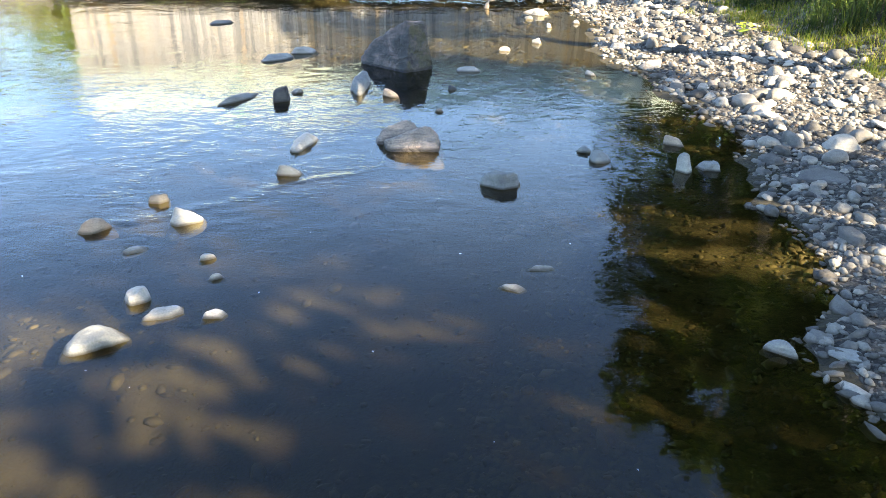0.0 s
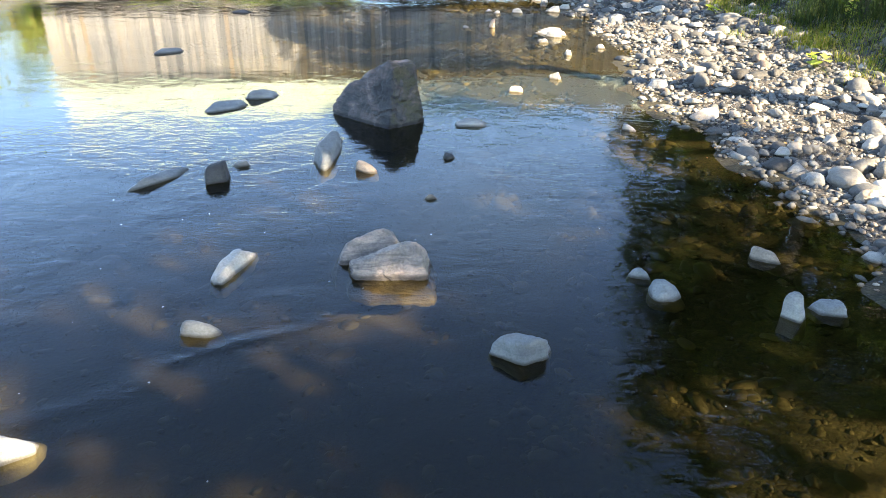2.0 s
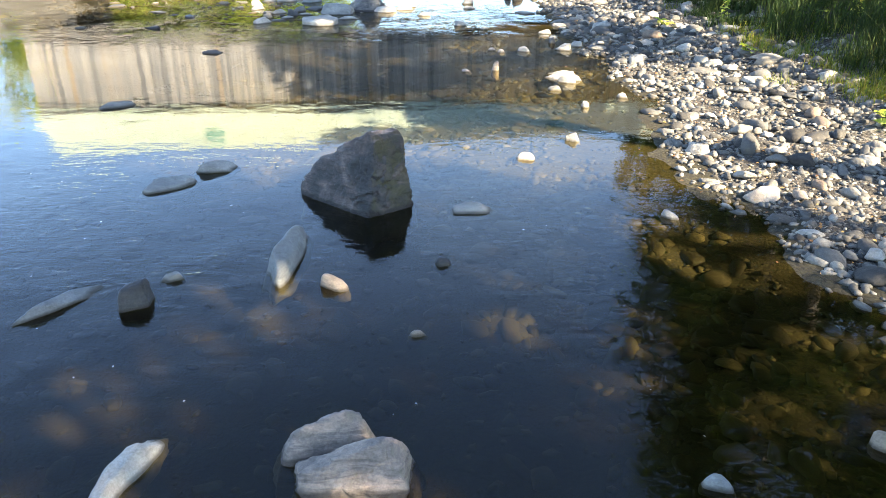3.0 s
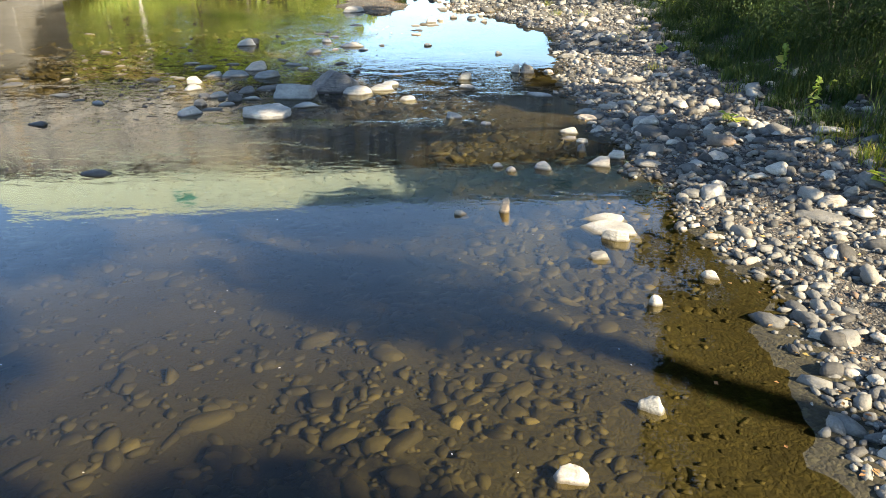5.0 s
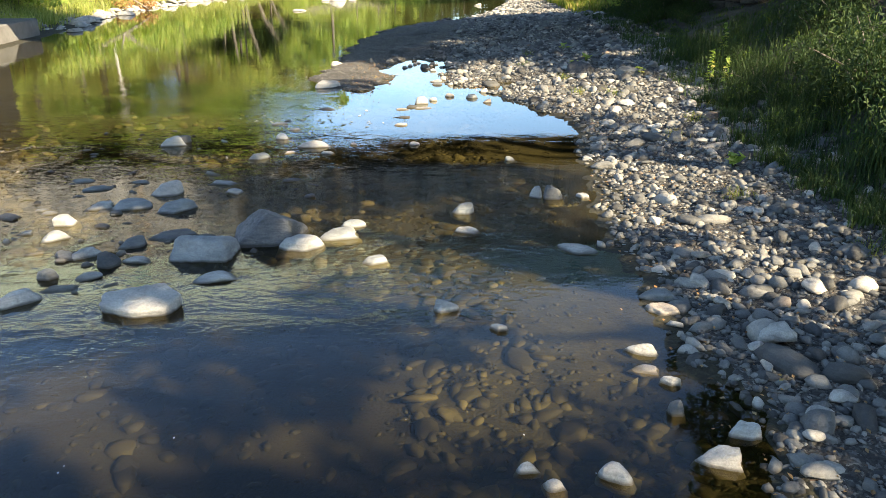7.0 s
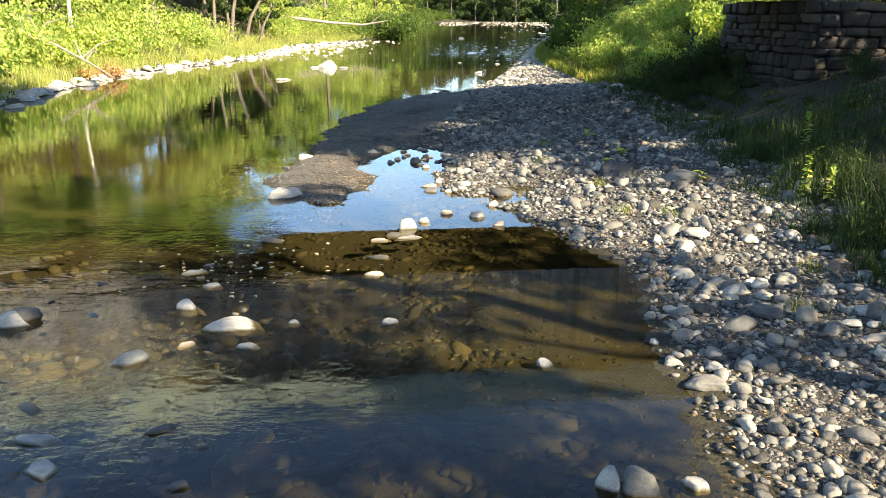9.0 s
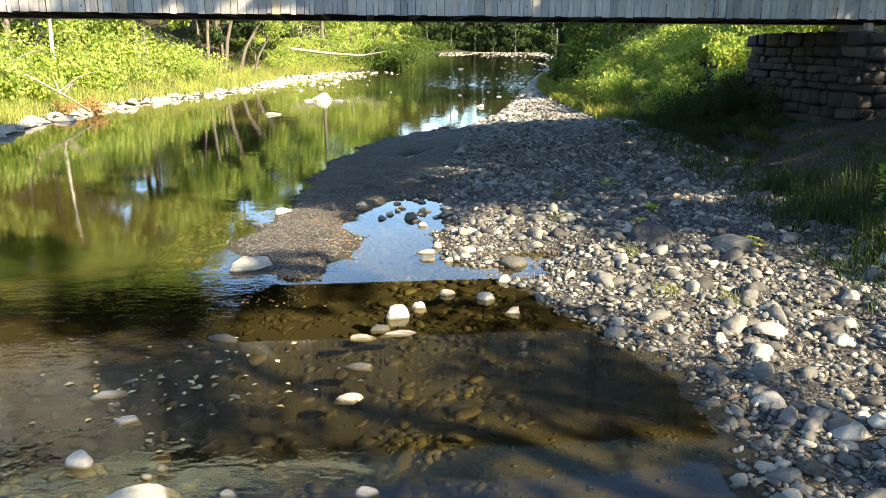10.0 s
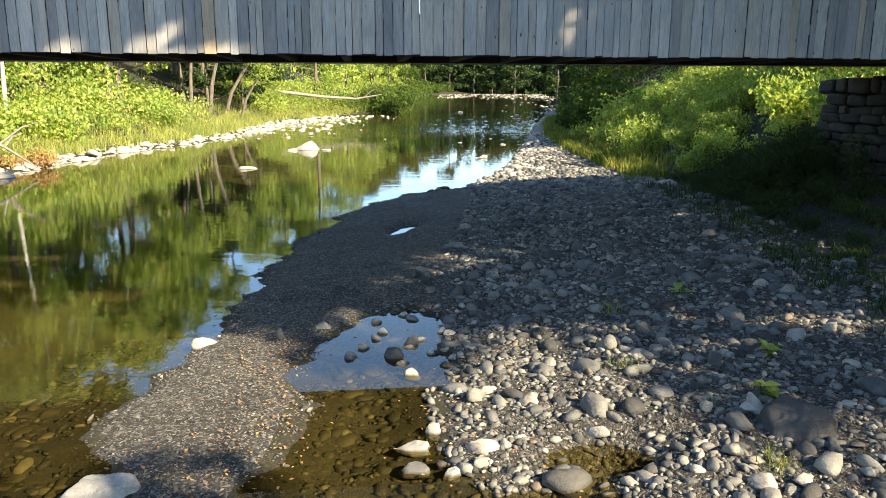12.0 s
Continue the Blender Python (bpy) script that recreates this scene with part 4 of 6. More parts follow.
woods("far_bank_woods", 36000, lambda u: (np.interp(u, [0, 0.17, 0.4, 0.55, 1], [-41, -40, -33, -24, -16]), 74 + 215 * u), 4.5, 15, 0.75, leaf_sun_toned, 6, "sunlit yellow-green woods behind the far bank", (106, 124))
woods("far_bank_thicket", 36000, lambda u: (left_shore(62 + 226 * u ** 1.3) - 6.0, 62 + 226 * u ** 1.3), 3.6, 3.4, 0.26, leaf_sun_toned, 7, "sunlit thicket of low bushes on the far bank", (104, 122))
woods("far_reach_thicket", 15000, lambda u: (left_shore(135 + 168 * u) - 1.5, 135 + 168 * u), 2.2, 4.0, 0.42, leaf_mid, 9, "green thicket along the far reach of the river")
woods("bend_thicket", 9000, lambda u: (-40 + 85 * u, 287 - 10 * np.abs(u - 0.45)), 3.5, 12, 1.1, leaf_shade_toned, 10, "thicket at the foot of the bend woods, leaves toned for shade")
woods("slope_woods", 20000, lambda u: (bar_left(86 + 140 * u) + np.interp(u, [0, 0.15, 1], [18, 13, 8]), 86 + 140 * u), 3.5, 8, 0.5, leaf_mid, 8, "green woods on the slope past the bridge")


# ---- stones ----
STYLES = {}
for i in range(8):
    STYLES.setdefault("round", []).append(worn_stone(4, 40 + i, 5 + i % 3, 0.72, 5.5, 0.10))
    STYLES.setdefault("slab", []).append(worn_stone(4, 60 + i, 5 + i % 3, 0.5, 11, 0.13))
    STYLES.setdefault("block", []).append(worn_stone(4, 80 + i, 5 + i % 3, 0.64, 13, 0.12))
STYLES["stand"] = STYLES["round"]
STONE_ME = {}
TONE = {"pale_stone": "pale cream-grey", "grey_stone": "mid-grey", "blue_grey_stone": "blue-grey", "dark_stone": "dark wet-looking", "tan_stone": "tan-brown"}
FORM = {"round": "rounded river stone", "slab": "flat river stone", "block": "angular river stone", "stand": "upright river stone"}
stone_count = 0


def river_stone(x, y, wide, deep, tall, yaw, mat, style):
    """One loose stone, bedded in the gravel or standing in the water."""
    global stone_count
    stone_count += 1
    k = (stone_count * 5) % len(STYLES[style])
    if (style, k, mat.name) not in STONE_ME:
        me = from_arrays("river_stone", *STYLES[style][k])
        me.materials.append(mat)
        STONE_ME[(style, k, mat.name)] = me
    ob = new("river_stone", STONE_ME[(style, k, mat.name)])
    floor_z = ground_at(x, y)
    tall = tall * (0.72 if y > 24 else 0.88)
    base = max(0.0, floor_z)
    low = base - (0.95 if floor_z < 0 else 0.7) * tall
    r = random.Random(stone_count)
    tip = 12 if style == "stand" else 5
    ob.matrix_basis = pose(x, y, (base + tall + low) / 2, r.uniform(-tip, tip), r.uniform(-tip, tip), yaw + r.uniform(-12, 12)) @ Matrix.Diagonal((wide * 0.51, deep * 0.5, (base + tall - low) / 2, 1))
    where = "standing in shallow water" if floor_z < -0.02 else "lying on the gravel"
    size = "large" if wide > 0.6 else "small" if wide < 0.3 else ""
    label = " ".join(w for w in (size, TONE[mat.name], FORM[style], where) if w)
    return tagged(ob, label, "stone", "river stones")


def boulder_material(name, stops, moss_col):
    m, t, b = material(name)
    p = position(t)
    big = noise_at(t, 2.2, 5, 0.6, p, 0.8)
    col = ramp(t, big, stops)
    tilt = node(t, "ShaderNodeMapping", [("Vector", p), ("Rotation", (0.3, 0.5, 0.1)), ("Scale", (0.7, 1.0, 4.0))]).outputs[0]
    bands = noise_at(t, 3.5, 5, 0.65, tilt, 1.2)
    col = mix(t, 0.8, col, ramp(t, bands, [(0.34, (0.45, 0.46, 0.48)), (0.52, (1, 1, 1)), (0.66, (1.6, 1.4, 1.25))]), "MULTIPLY")
    geo = t.nodes.new("ShaderNodeNewGeometry")
    nx_ = node(t, "ShaderNodeSeparateXYZ", [(0, geo.outputs["Normal"])]).outputs[0]
    moss = maths(t, "MULTIPLY", ramp(t, nx_, [(0.2, (0, 0, 0)), (0.5, (1, 1, 1))]), ramp(t, noise_at(t, 5.0, 5, 0.6, p), [(0.4, (0, 0, 0)), (0.6, (1, 1, 1))]))
    col = mix(t, maths(t, "MULTIPLY", moss, 0.8), col, moss_col)
    fine = noise_at(t, 40.0, 5, 0.7, p)
    col = mix(t, 0.6, col, ramp(t, fine, [(0.3, (0.5, 0.5, 0.5)), (0.7, (1.4, 1.4, 1.4))]), "MULTIPLY")
    low = node(t, "ShaderNodeSeparateXYZ", [(0, p)]).outputs[2]
    wet = node(t, "ShaderNodeMapRange", [("Value", maths(t, "ADD", low, maths(t, "MULTIPLY", big, 0.05))), ("From Min", 0.09), ("From Max", 0.05)], interpolation_type="SMOOTHSTEP").outputs[0]
    col = mix(t, maths(t, "MULTIPLY", wet, 0.85), col, (0.012, 0.010, 0.006))
    t.links.new(col, b.inputs["Base Color"])
    b.inputs["Roughness"].default_value = 0.6
    t.links.new(bump(t, fine, 0.5, 0.012, bump(t, bands, 0.8, 0.04)), b.inputs["Normal"])
    return m


boulder_mat = boulder_material("broken_boulder", [(0.25, (0.022, 0.023, 0.024)), (0.45, (0.042, 0.042, 0.041)), (0.56, (0.085, 0.070, 0.062)), (0.72, (0.20, 0.16, 0.14))], (0.045, 0.044, 0.012))
slate_mat = boulder_material("slate_boulder", [(0.25, (0.055, 0.060, 0.066)), (0.45, (0.080, 0.088, 0.094)), (0.6, (0.105, 0.110, 0.112)), (0.75, (0.15, 0.15, 0.145))], (0.085, 0.088, 0.082))
split_mat = boulder_material("split_boulder", [(0.25, (0.13, 0.115, 0.105)), (0.45, (0.21, 0.18, 0.155)), (0.6, (0.33, 0.265, 0.215)), (0.75, (0.45, 0.36, 0.29))], (0.16, 0.145, 0.10))


def broken(shape, seed, ledges, amount):
    """Chips a stone into ledges along tilted beds."""
    v, f = shape
    bed = np.array((-0.42, -0.25, 0.87))
    off = Vector((seed, -2.3 * seed, 5.1))
    k = np.array([noise.fractal(Vector(w) * 2.4 + off, 0.9, 2.0, 4) for w in v])
    u = (v @ bed) * ledges + 1.6 * k
    step = np.abs((u % 1.0) - 0.5) * 2
    chip = smooth_step(0.25, 0.6, step) - 0.5
    out = v / np.linalg.norm(v, axis=1)[:, None]
    return v + out * (amount * chip)[:, None], f


def rock(name, shape, mat, m, label):
    ob = new(name, from_arrays(name, *shape))
    ob.data.materials.append(mat)
    ob.matrix_basis = m
    return tagged(ob, label, "boulder")


body = [((-0.56, -0.72, 0.403), 0.20), ((0.60, -0.72, 0.35), 0.29), ((0.97, 0.2, 0.10), 0.47), ((-0.48, 0.30, 0.80), 0.46), ((0.22, 0.15, 0.96), 0.55), ((0.8, -0.1, 0.6), 0.55), ((0, 1, 0), 0.5), ((-0.9, 0.3, 0.1), 0.78), ((-0.05, -0.9, 0.42), 0.36), ((0, 0, -1), 0.6)]
rock("boulder", broken(worn_shape(6, body, 15, 5, 0.10), 5, 2.4, 0.026), boulder_mat, pose(-0.81, 13.82, 0.30, 0, 0, 0), "large dark broken boulder with mossy side in the river")
front = [((-0.12, -0.86, 0.50), 0.20), ((-0.36, 0.25, 0.9), 0.25), ((0.92, -0.15, 0.3), 0.36), ((-0.95, -0.1, 0.2), 0.42), ((0.05, 1, 0.2), 0.17), ((0, 0, -1), 0.3), ((0.62, -0.25, 0.75), 0.34), ((-0.5, -0.7, 0.2), 0.36)]
rock("boulder", broken(worn_shape(6, front, 24, 8, 0.06), 8, 4.0, 0.016), split_mat, pose(-0.40, 9.40, 0.02, 0, 0, 8) @ Matrix.Diagonal((0.9, 0.72, 0.80, 1)), "grey-brown angular boulder with a broken face, in the river")
behind = [((-0.1, -0.85, 0.5), 0.13), ((-0.30, 0.35, 0.9), 0.27), ((-0.9, 0, 0.3), 0.34), ((0.9, 0.1, 0.35), 0.27), ((0, 1, 0.1), 0.12), ((0, 0, -1), 0.3), ((0.5, -0.3, 0.8), 0.27)]
rock("boulder", broken(worn_shape(5, behind, 22, 9, 0.06), 9, 4.0, 0.014), split_mat, pose(-0.58, 9.66, 0.02, 0, 0, 14) @ Matrix.Diagonal((0.95, 0.8, 0.84, 1)), "grey slab of rock leaning against a split boulder")
wedge = [((-0.62, -0.2, 0.76), 0.30), ((0.1, -0.9, 0.35), 0.30), ((0.9, -0.25, 0.25), 0.44), ((0.35, 0.3, 0.88), 0.36), ((0, 1, 0.2), 0.32), ((-0.95, 0, 0.1), 0.50), ((0, 0, -1), 0.3)]
rock("boulder", broken(worn_shape(5, wedge, 26, 21, 0.05), 21, 3.0, 0.012), slate_mat, pose(-2.26, 27.2, 0.02, 0, 0, 4), "dark blue-grey wedge of rock standing in the riffle")
streaked = [((-0.1, -0.75, 0.6), 0.27), ((0.05, 0.2, 0.97), 0.24), ((-0.9, -0.1, 0.4), 0.42), ((0.92, -0.1, 0.35), 0.40), ((0, 1, 0.2), 0.28), ((0, -1, -0.1), 0.33), ((0, 0, -1), 0.3)]
rock("boulder", broken(worn_shape(5, streaked, 9, 23, 0.07), 23, 4.0, 0.015), stone_blue, pose(-2.98, 26.6, 0.0, 0, 0, 3), "pale blue-grey streaked stone in the riffle")
cream = [((-0.05, -0.25, 0.97), 0.13), ((-0.35, -0.85, -0.35), 0.27), ((0.15, -0.9, -0.25), 0.29), ((-0.95, -0.1, -0.05), 0.46), ((0.85, -0.35, 0.1), 0.44), ((0.7, 0.6, 0.1), 0.42), ((-0.3, 0.95, 0.1), 0.27), ((0, 0, -1), 0.22)]
rock("boulder", broken(worn_shape(5, cream, 18, 25, 0.07), 25, 3.0, 0.012), stone_pale, pose(-3.20, 24.92, 0.03, -4, 3, 2) @ Matrix.Diagonal((0.95, 0.85, 0.9, 1)), "broad flat cream stone in the calm water")
dark_slab = [((-0.15, -0.55, 0.82), 0.34), ((0.3, 0.3, 0.9), 0.40), ((-0.9, -0.3, 0.35), 0.50), ((0.85, -0.35, 0.3), 0.52), ((0.1, 1, 0.2), 0.36), ((0.1, -0.95, 0.1), 0.40), ((-0.5, 0.6, 0.6), 0.45), ((0, 0, -1), 0.3)]
rock("boulder", broken(worn_shape(5, dark_slab, 26, 12, 0.06), 12, 3.0, 0.02), stone_dark, pose(4.46, 41.38, 0.22, 0, 0, -8) @ Matrix.Diagonal((0.84, 0.88, 1.1, 1)), "large dark banded slab of rock on the cobbles")
for x, y, length, width, tall, yaw, mat in ((-1.45, 12.35, 1.25, 0.34, 0.24, 78, stone_blue), (-3.29, 11.47, 1.0, 0.26, 0.10, 66, stone_blue), (-1.87, 9.42, 0.74, 0.24, 0.16, 76, stone_pale)):
    river_stone(x, y, length, width, tall, yaw, mat, "slab")
river_stone(-2.74, 4.77, 0.54, 0.36, 0.11, 30, stone_blue, "slab")
river_stone(-3.55, 6.71, 0.40, 0.20, 0.15, 28, stone_brown, "round")
river_stone(-2.71, 6.95, 0.43, 0.29, 0.18, 22, stone_blue, "block")
river_stone(-3.17, 7.45, 0.24, 0.18, 0.11, 23, stone_grey, "block")
river_stone(-2.62, 5.39, 0.28, 0.21, 0.14, 26, stone_pale, "block")
river_stone(-2.33, 5.17, 0.36, 0.23, 0.05, 25, stone_pale, "slab")
river_stone(-1.89, 5.16, 0.23, 0.14, 0.07, 21, stone_pale, "slab")
river_stone(-2.98, 6.28, 0.26, 0.16, 0.04, 26, stone_pale, "slab")
river_stone(-2.24, 6.15, 0.17, 0.06, 0.07, 20, stone_pale, "round")
river_stone(-2.04, 5.78, 0.17, 0.06, 0.06, 20, stone_grey, "round")
river_stone(-1.87, 8.34, 0.36, 0.21, 0.14, 13, stone_blue, "round")
river_stone(0.69, 8.14, 0.51, 0.38, 0.22, -4, stone_blue, "block")
river_stone(3.40, 8.83, 0.36, 0.22, 0.12, -21, stone_blue, "slab")
river_stone(0.97, 6.10, 0.28, 0.12, 0.03, -8, stone_pale, "slab")
river_stone(0.67, 5.73, 0.27, 0.16, 0.04, -6, stone_blue, "slab")
river_stone(2.76, 4.81, 0.31, 0.11, 0.12, -29, stone_blue, "round")
river_stone(3.25, 4.72, 0.32, 0.19, 0.03, -34, stone_blue, "slab")
river_stone(5.39, 9.43, 0.55, 0.44, 0.22, -29, stone_blue, "round")
river_stone(4.79, 9.62, 0.36, 0.29, 0.21, -26, stone_grey, "round")
river_stone(4.64, 8.42, 0.68, 0.42, 0.10, -29, stone_grey, "slab")
river_stone(4.75, 10.94, 0.29, 0.22, 0.17, -23, stone_brown, "block")
river_stone(3.86, 13.93, 0.43, 0.28, 0.16, -15, stone_pale, "round")
river_stone(2.06, 9.03, 0.34, 0.27, 0.14, -23, stone_blue, "round")
river_stone(1.90, 9.37, 0.23, 0.13, 0.09, -20, stone_blue, "round")
river_stone(3.22, 9.71, 0.37, 0.13, 0.15, -31, stone_brown, "block")
river_stone(3.07, 8.72, 0.23, 0.17, 0.28, -36, stone_blue, "block")
river_stone(-0.90, 11.82, 0.30, 0.24, 0.15, 10, stone_brown, "round")
river_stone(-2.64, 11.48, 0.40, 0.34, 0.24, 67, stone_grey, "block")
river_stone(-2.47, 11.92, 0.24, 0.15, 0.07, 24, stone_grey, "slab")
river_stone(-3.31, 14.22, 0.73, 0.45, 0.10, 23, stone_blue, "slab")
river_stone(-2.89, 14.80, 0.62, 0.38, 0.14, 19, stone_blue, "slab")
river_stone(0.44, 13.60, 0.53, 0.33, 0.09, -2, stone_pale, "slab")
river_stone(0.13, 12.31, 0.20, 0.15, 0.08, 0, stone_dark, "block")
river_stone(-0.09, 11.03, 0.17, 0.07, 0.06, 3, stone_brown, "round")
river_stone(2.66, 13.48, 0.22, 0.17, 0.10, -18, stone_pale, "round")
river_stone(1.16, 15.35, 0.29, 0.18, 0.09, -6, stone_pale, "slab")
river_stone(2.30, 19.71, 0.78, 0.48, 0.09, -9, stone_pale, "slab")
river_stone(3.54, 15.48, 0.40, 0.14, 0.17, -19, stone_pale, "block")
river_stone(4.03, 13.00, 0.33, 0.20, 0.06, -28, stone_pale, "slab")
river_stone(1.93, 16.12, 0.24, 0.15, 0.14, -19, stone_blue, "slab")
river_stone(2.38, 17.85, 0.15, 0.12, 0.12, -18, stone_pale, "round")
river_stone(3.12, 18.44, 0.25, 0.09, 0.10, -22, stone_pale, "round")
river_stone(2.27, 20.06, 0.61, 0.34, 0.07, -13, stone_pale, "slab")
river_stone(2.29, 19.42, 0.36, 0.13, 0.15, -14, stone_pale, "block")
river_stone(1.99, 18.91, 0.29, 0.18, 0.08, -12, stone_grey, "slab")
river_stone(1.00, 20.27, 0.16, 0.13, 0.22, -4, stone_brown, "stand")
river_stone(0.45, 20.16, 0.20, 0.08, 0.07, -1, stone_pale, "round")
river_stone(1.72, 22.05, 0.32, 0.21, 0.12, -7, stone_pale, "round")
river_stone(1.02, 22.13, 0.22, 0.13, 0.07, -4, stone_pale, "slab")
river_stone(1.22, 21.91, 0.21, 0.15, 0.08, -5, stone_pale, "round")
river_stone(2.59, 22.26, 0.43, 0.26, 0.16, -12, stone_pale, "slab")
river_stone(2.40, 24.01, 0.42, 0.16, 0.16, -9, stone_pale, "round")
river_stone(3.84, 20.72, 0.42, 0.31, 0.21, -21, stone_pale, "block")
river_stone(4.97, 19.95, 0.66, 0.41, 0.07, -28, stone_grey, "slab")
river_stone(4.71, 18.75, 0.28, 0.22, 0.16, -31, stone_grey, "round")
river_stone(-4.66, 25.07, 0.56, 0.35, 0.20, 33, stone_pale, "slab")
river_stone(-2.59, 25.83, 0.63, 0.39, 0.08, 19, stone_pale, "slab")
river_stone(-1.72, 26.86, 0.71, 0.44, 0.21, 13, stone_pale, "slab")
river_stone(-1.29, 27.31, 0.73, 0.45, 0.14, 10, stone_blue, "slab")
river_stone(-1.13, 27.77, 0.45, 0.28, 0.11, 8, stone_blue, "slab")
river_stone(-3.64, 27.26, 0.79, 0.49, 0.09, 22, stone_grey, "slab")
river_stone(-4.09, 26.84, 0.45, 0.26, 0.17, 25, stone_grey, "round")
river_stone(-4.09, 26.20, 0.38, 0.31, 0.24, 27, stone_grey, "round")
river_stone(-4.54, 26.51, 0.47, 0.29, 0.15, 28, stone_blue, "slab")
river_stone(-5.31, 27.15, 0.47, 0.29, 0.15, 30, stone_blue, "slab")
river_stone(-5.44, 27.73, 0.39, 0.29, 0.23, 29, stone_blue, "block")
river_stone(-5.30, 28.51, 0.52, 0.32, 0.13, 27, stone_blue, "slab")
river_stone(-4.84, 28.58, 0.72, 0.45, 0.17, 25, stone_blue, "slab")
river_stone(-4.02, 28.47, 0.74, 0.46, 0.20, 22, stone_blue, "slab")
river_stone(-4.49, 29.29, 0.62, 0.50, 0.27, 22, stone_pale, "round")
river_stone(-5.57, 32.70, 0.70, 0.25, 0.29, 21, stone_blue, "block")
river_stone(-3.39, 33.40, 0.34, 0.27, 0.17, 13, stone_pale, "round")
river_stone(-2.53, 32.82, 0.83, 0.52, 0.12, 11, stone_pale, "slab")
river_stone(-4.71, 25.72, 0.29, 0.18, 0.17, 31, stone_grey, "slab")
river_stone(0.33, 24.97, 0.38, 0.28, 0.18, 1, stone_pale, "block")
river_stone(0.93, 24.50, 0.22, 0.15, 0.09, -4, stone_pale, "block")
river_stone(-0.62, 26.36, 0.40, 0.25, 0.12, 6, stone_blue, "slab")
river_stone(0.57, 28.43, 0.40, 0.32, 0.21, -1, stone_blue, "round")
river_stone(0.62, 27.57, 0.42, 0.26, 0.11, -1, stone_pale, "slab")
river_stone(1.84, 29.28, 0.26, 0.21, 0.27, -7, stone_pale, "stand")
river_stone(2.16, 29.22, 0.44, 0.33, 0.29, -8, stone_grey, "block")
river_stone(2.13, 26.88, 0.67, 0.38, 0.07, -10, stone_pale, "slab")
river_stone(2.32, 23.68, 0.32, 0.20, 0.04, -17, stone_pale, "slab")
river_stone(2.52, 23.43, 0.22, 0.13, 0.09, -19, stone_pale, "block")
river_stone(2.43, 22.94, 0.19, 0.14, 0.15, -20, stone_grey, "block")
river_stone(2.93, 22.62, 0.30, 0.19, 0.14, -26, stone_pale, "slab")
river_stone(3.23, 23.05, 0.14, 0.11, 0.10, -26, stone_pale, "round")
river_stone(2.87, 24.02, 0.24, 0.14, 0.09, -20, stone_grey, "round")
river_stone(2.92, 25.34, 0.50, 0.31, 0.11, -17, stone_blue, "slab")
river_stone(2.83, 24.97, 0.44, 0.27, 0.09, -18, stone_pale, "slab")
river_stone(3.75, 25.81, 0.51, 0.32, 0.11, -22, stone_blue, "slab")
river_stone(3.09, 26.06, 0.26, 0.21, 0.10, -17, stone_pale, "round")
river_stone(-3.30, 34.28, 0.32, 0.20, 0.07, 19, stone_pale, "slab")
river_stone(-3.80, 34.93, 0.46, 0.23, 0.05, 20, stone_blue, "slab")
river_stone(-2.18, 32.11, 0.33, 0.21, 0.08, 17, stone_blue, "slab")
river_stone(-1.73, 32.88, 0.18, 0.12, 0.07, 13, stone_pale, "round")
river_stone(-0.43, 32.94, 0.25, 0.19, 0.10, 5, stone_pale, "round")
river_stone(-0.86, 34.87, 0.37, 0.23, 0.06, 6, stone_pale, "slab")
river_stone(-0.86, 35.82, 0.43, 0.27, 0.05, 6, stone_dark, "slab")
river_stone(-5.53, 32.92, 0.58, 0.35, 0.24, 33, stone_grey, "block")
river_stone(-3.48, 31.68, 0.52, 0.32, 0.14, 26, stone_blue, "slab")
river_stone(-2.98, 32.15, 0.25, 0.16, 0.04, 22, stone_pale, "slab")
river_stone(1.57, 31.67, 0.25, 0.17, 0.10, -8, stone_blue, "round")
river_stone(3.12, 31.69, 0.24, 0.15, 0.09, -19, stone_pale, "round")
river_stone(3.38, 31.16, 0.58, 0.36, 0.13, -22, stone_grey, "slab")
river_stone(2.61, 29.29, 0.28, 0.17, 0.10, -21, stone_pale, "slab")
river_stone(3.89, 29.40, 0.20, 0.16, 0.19, -31, stone_pale, "round")
river_stone(3.99, 31.60, 0.26, 0.21, 0.16, -24, stone_grey, "round")
river_stone(4.57, 35.94, 0.41, 0.33, 0.23, -19, stone_pale, "round")
river_stone(-3.50, 40.33, 0.88, 0.58, 0.27, 13, stone_pale, "slab")
river_stone(-3.84, 44.96, 0.53, 0.19, 0.20, 11, stone_pale, "round")
river_stone(8.16, 38.81, 1.00, 0.62, 0.30, -27, stone_grey, "slab")
river_stone(5.84, 40.59, 0.89, 0.71, 0.34, -18, stone_grey, "round")
river_stone(4.95, 43.99, 0.39, 0.31, 0.22, -13, stone_dark, "round")
river_stone(4.11, 41.76, 0.25, 0.20, 0.34, -12, stone_pale, "round")
river_stone(-10.02, 86.55, 2.2, 1.75, 0.85, 9, stone_pale, "round")
river_stone(-11.0, 85.6, 0.9, 0.7, 0.2, 30, stone_pale, "slab")
river_stone(-8.6, 85.9, 0.8, 0.6, 0.16, -20, stone_pale, "slab")
river_stone(-10.88, 73.44, 1.23, 0.77, 0.21, 13, stone_pale, "slab")
river_stone(9.0, 62.6, 0.95, 0.7, 0.22, 10, stone_pale, "slab")
river_stone(10.6, 47.2, 0.42, 0.3, 0.14, 30, stone_grey, "round")
river_stone(6.6, 47.6, 0.4, 0.3, 0.16, 12, stone_pale, "block")
river_stone(2.37, 80.58, 0.72, 0.45, 0.27, -2, stone_pale, "slab")
river_stone(-0.50, 37.69, 0.43, 0.27, 0.27, 6, stone_pale, "slab")
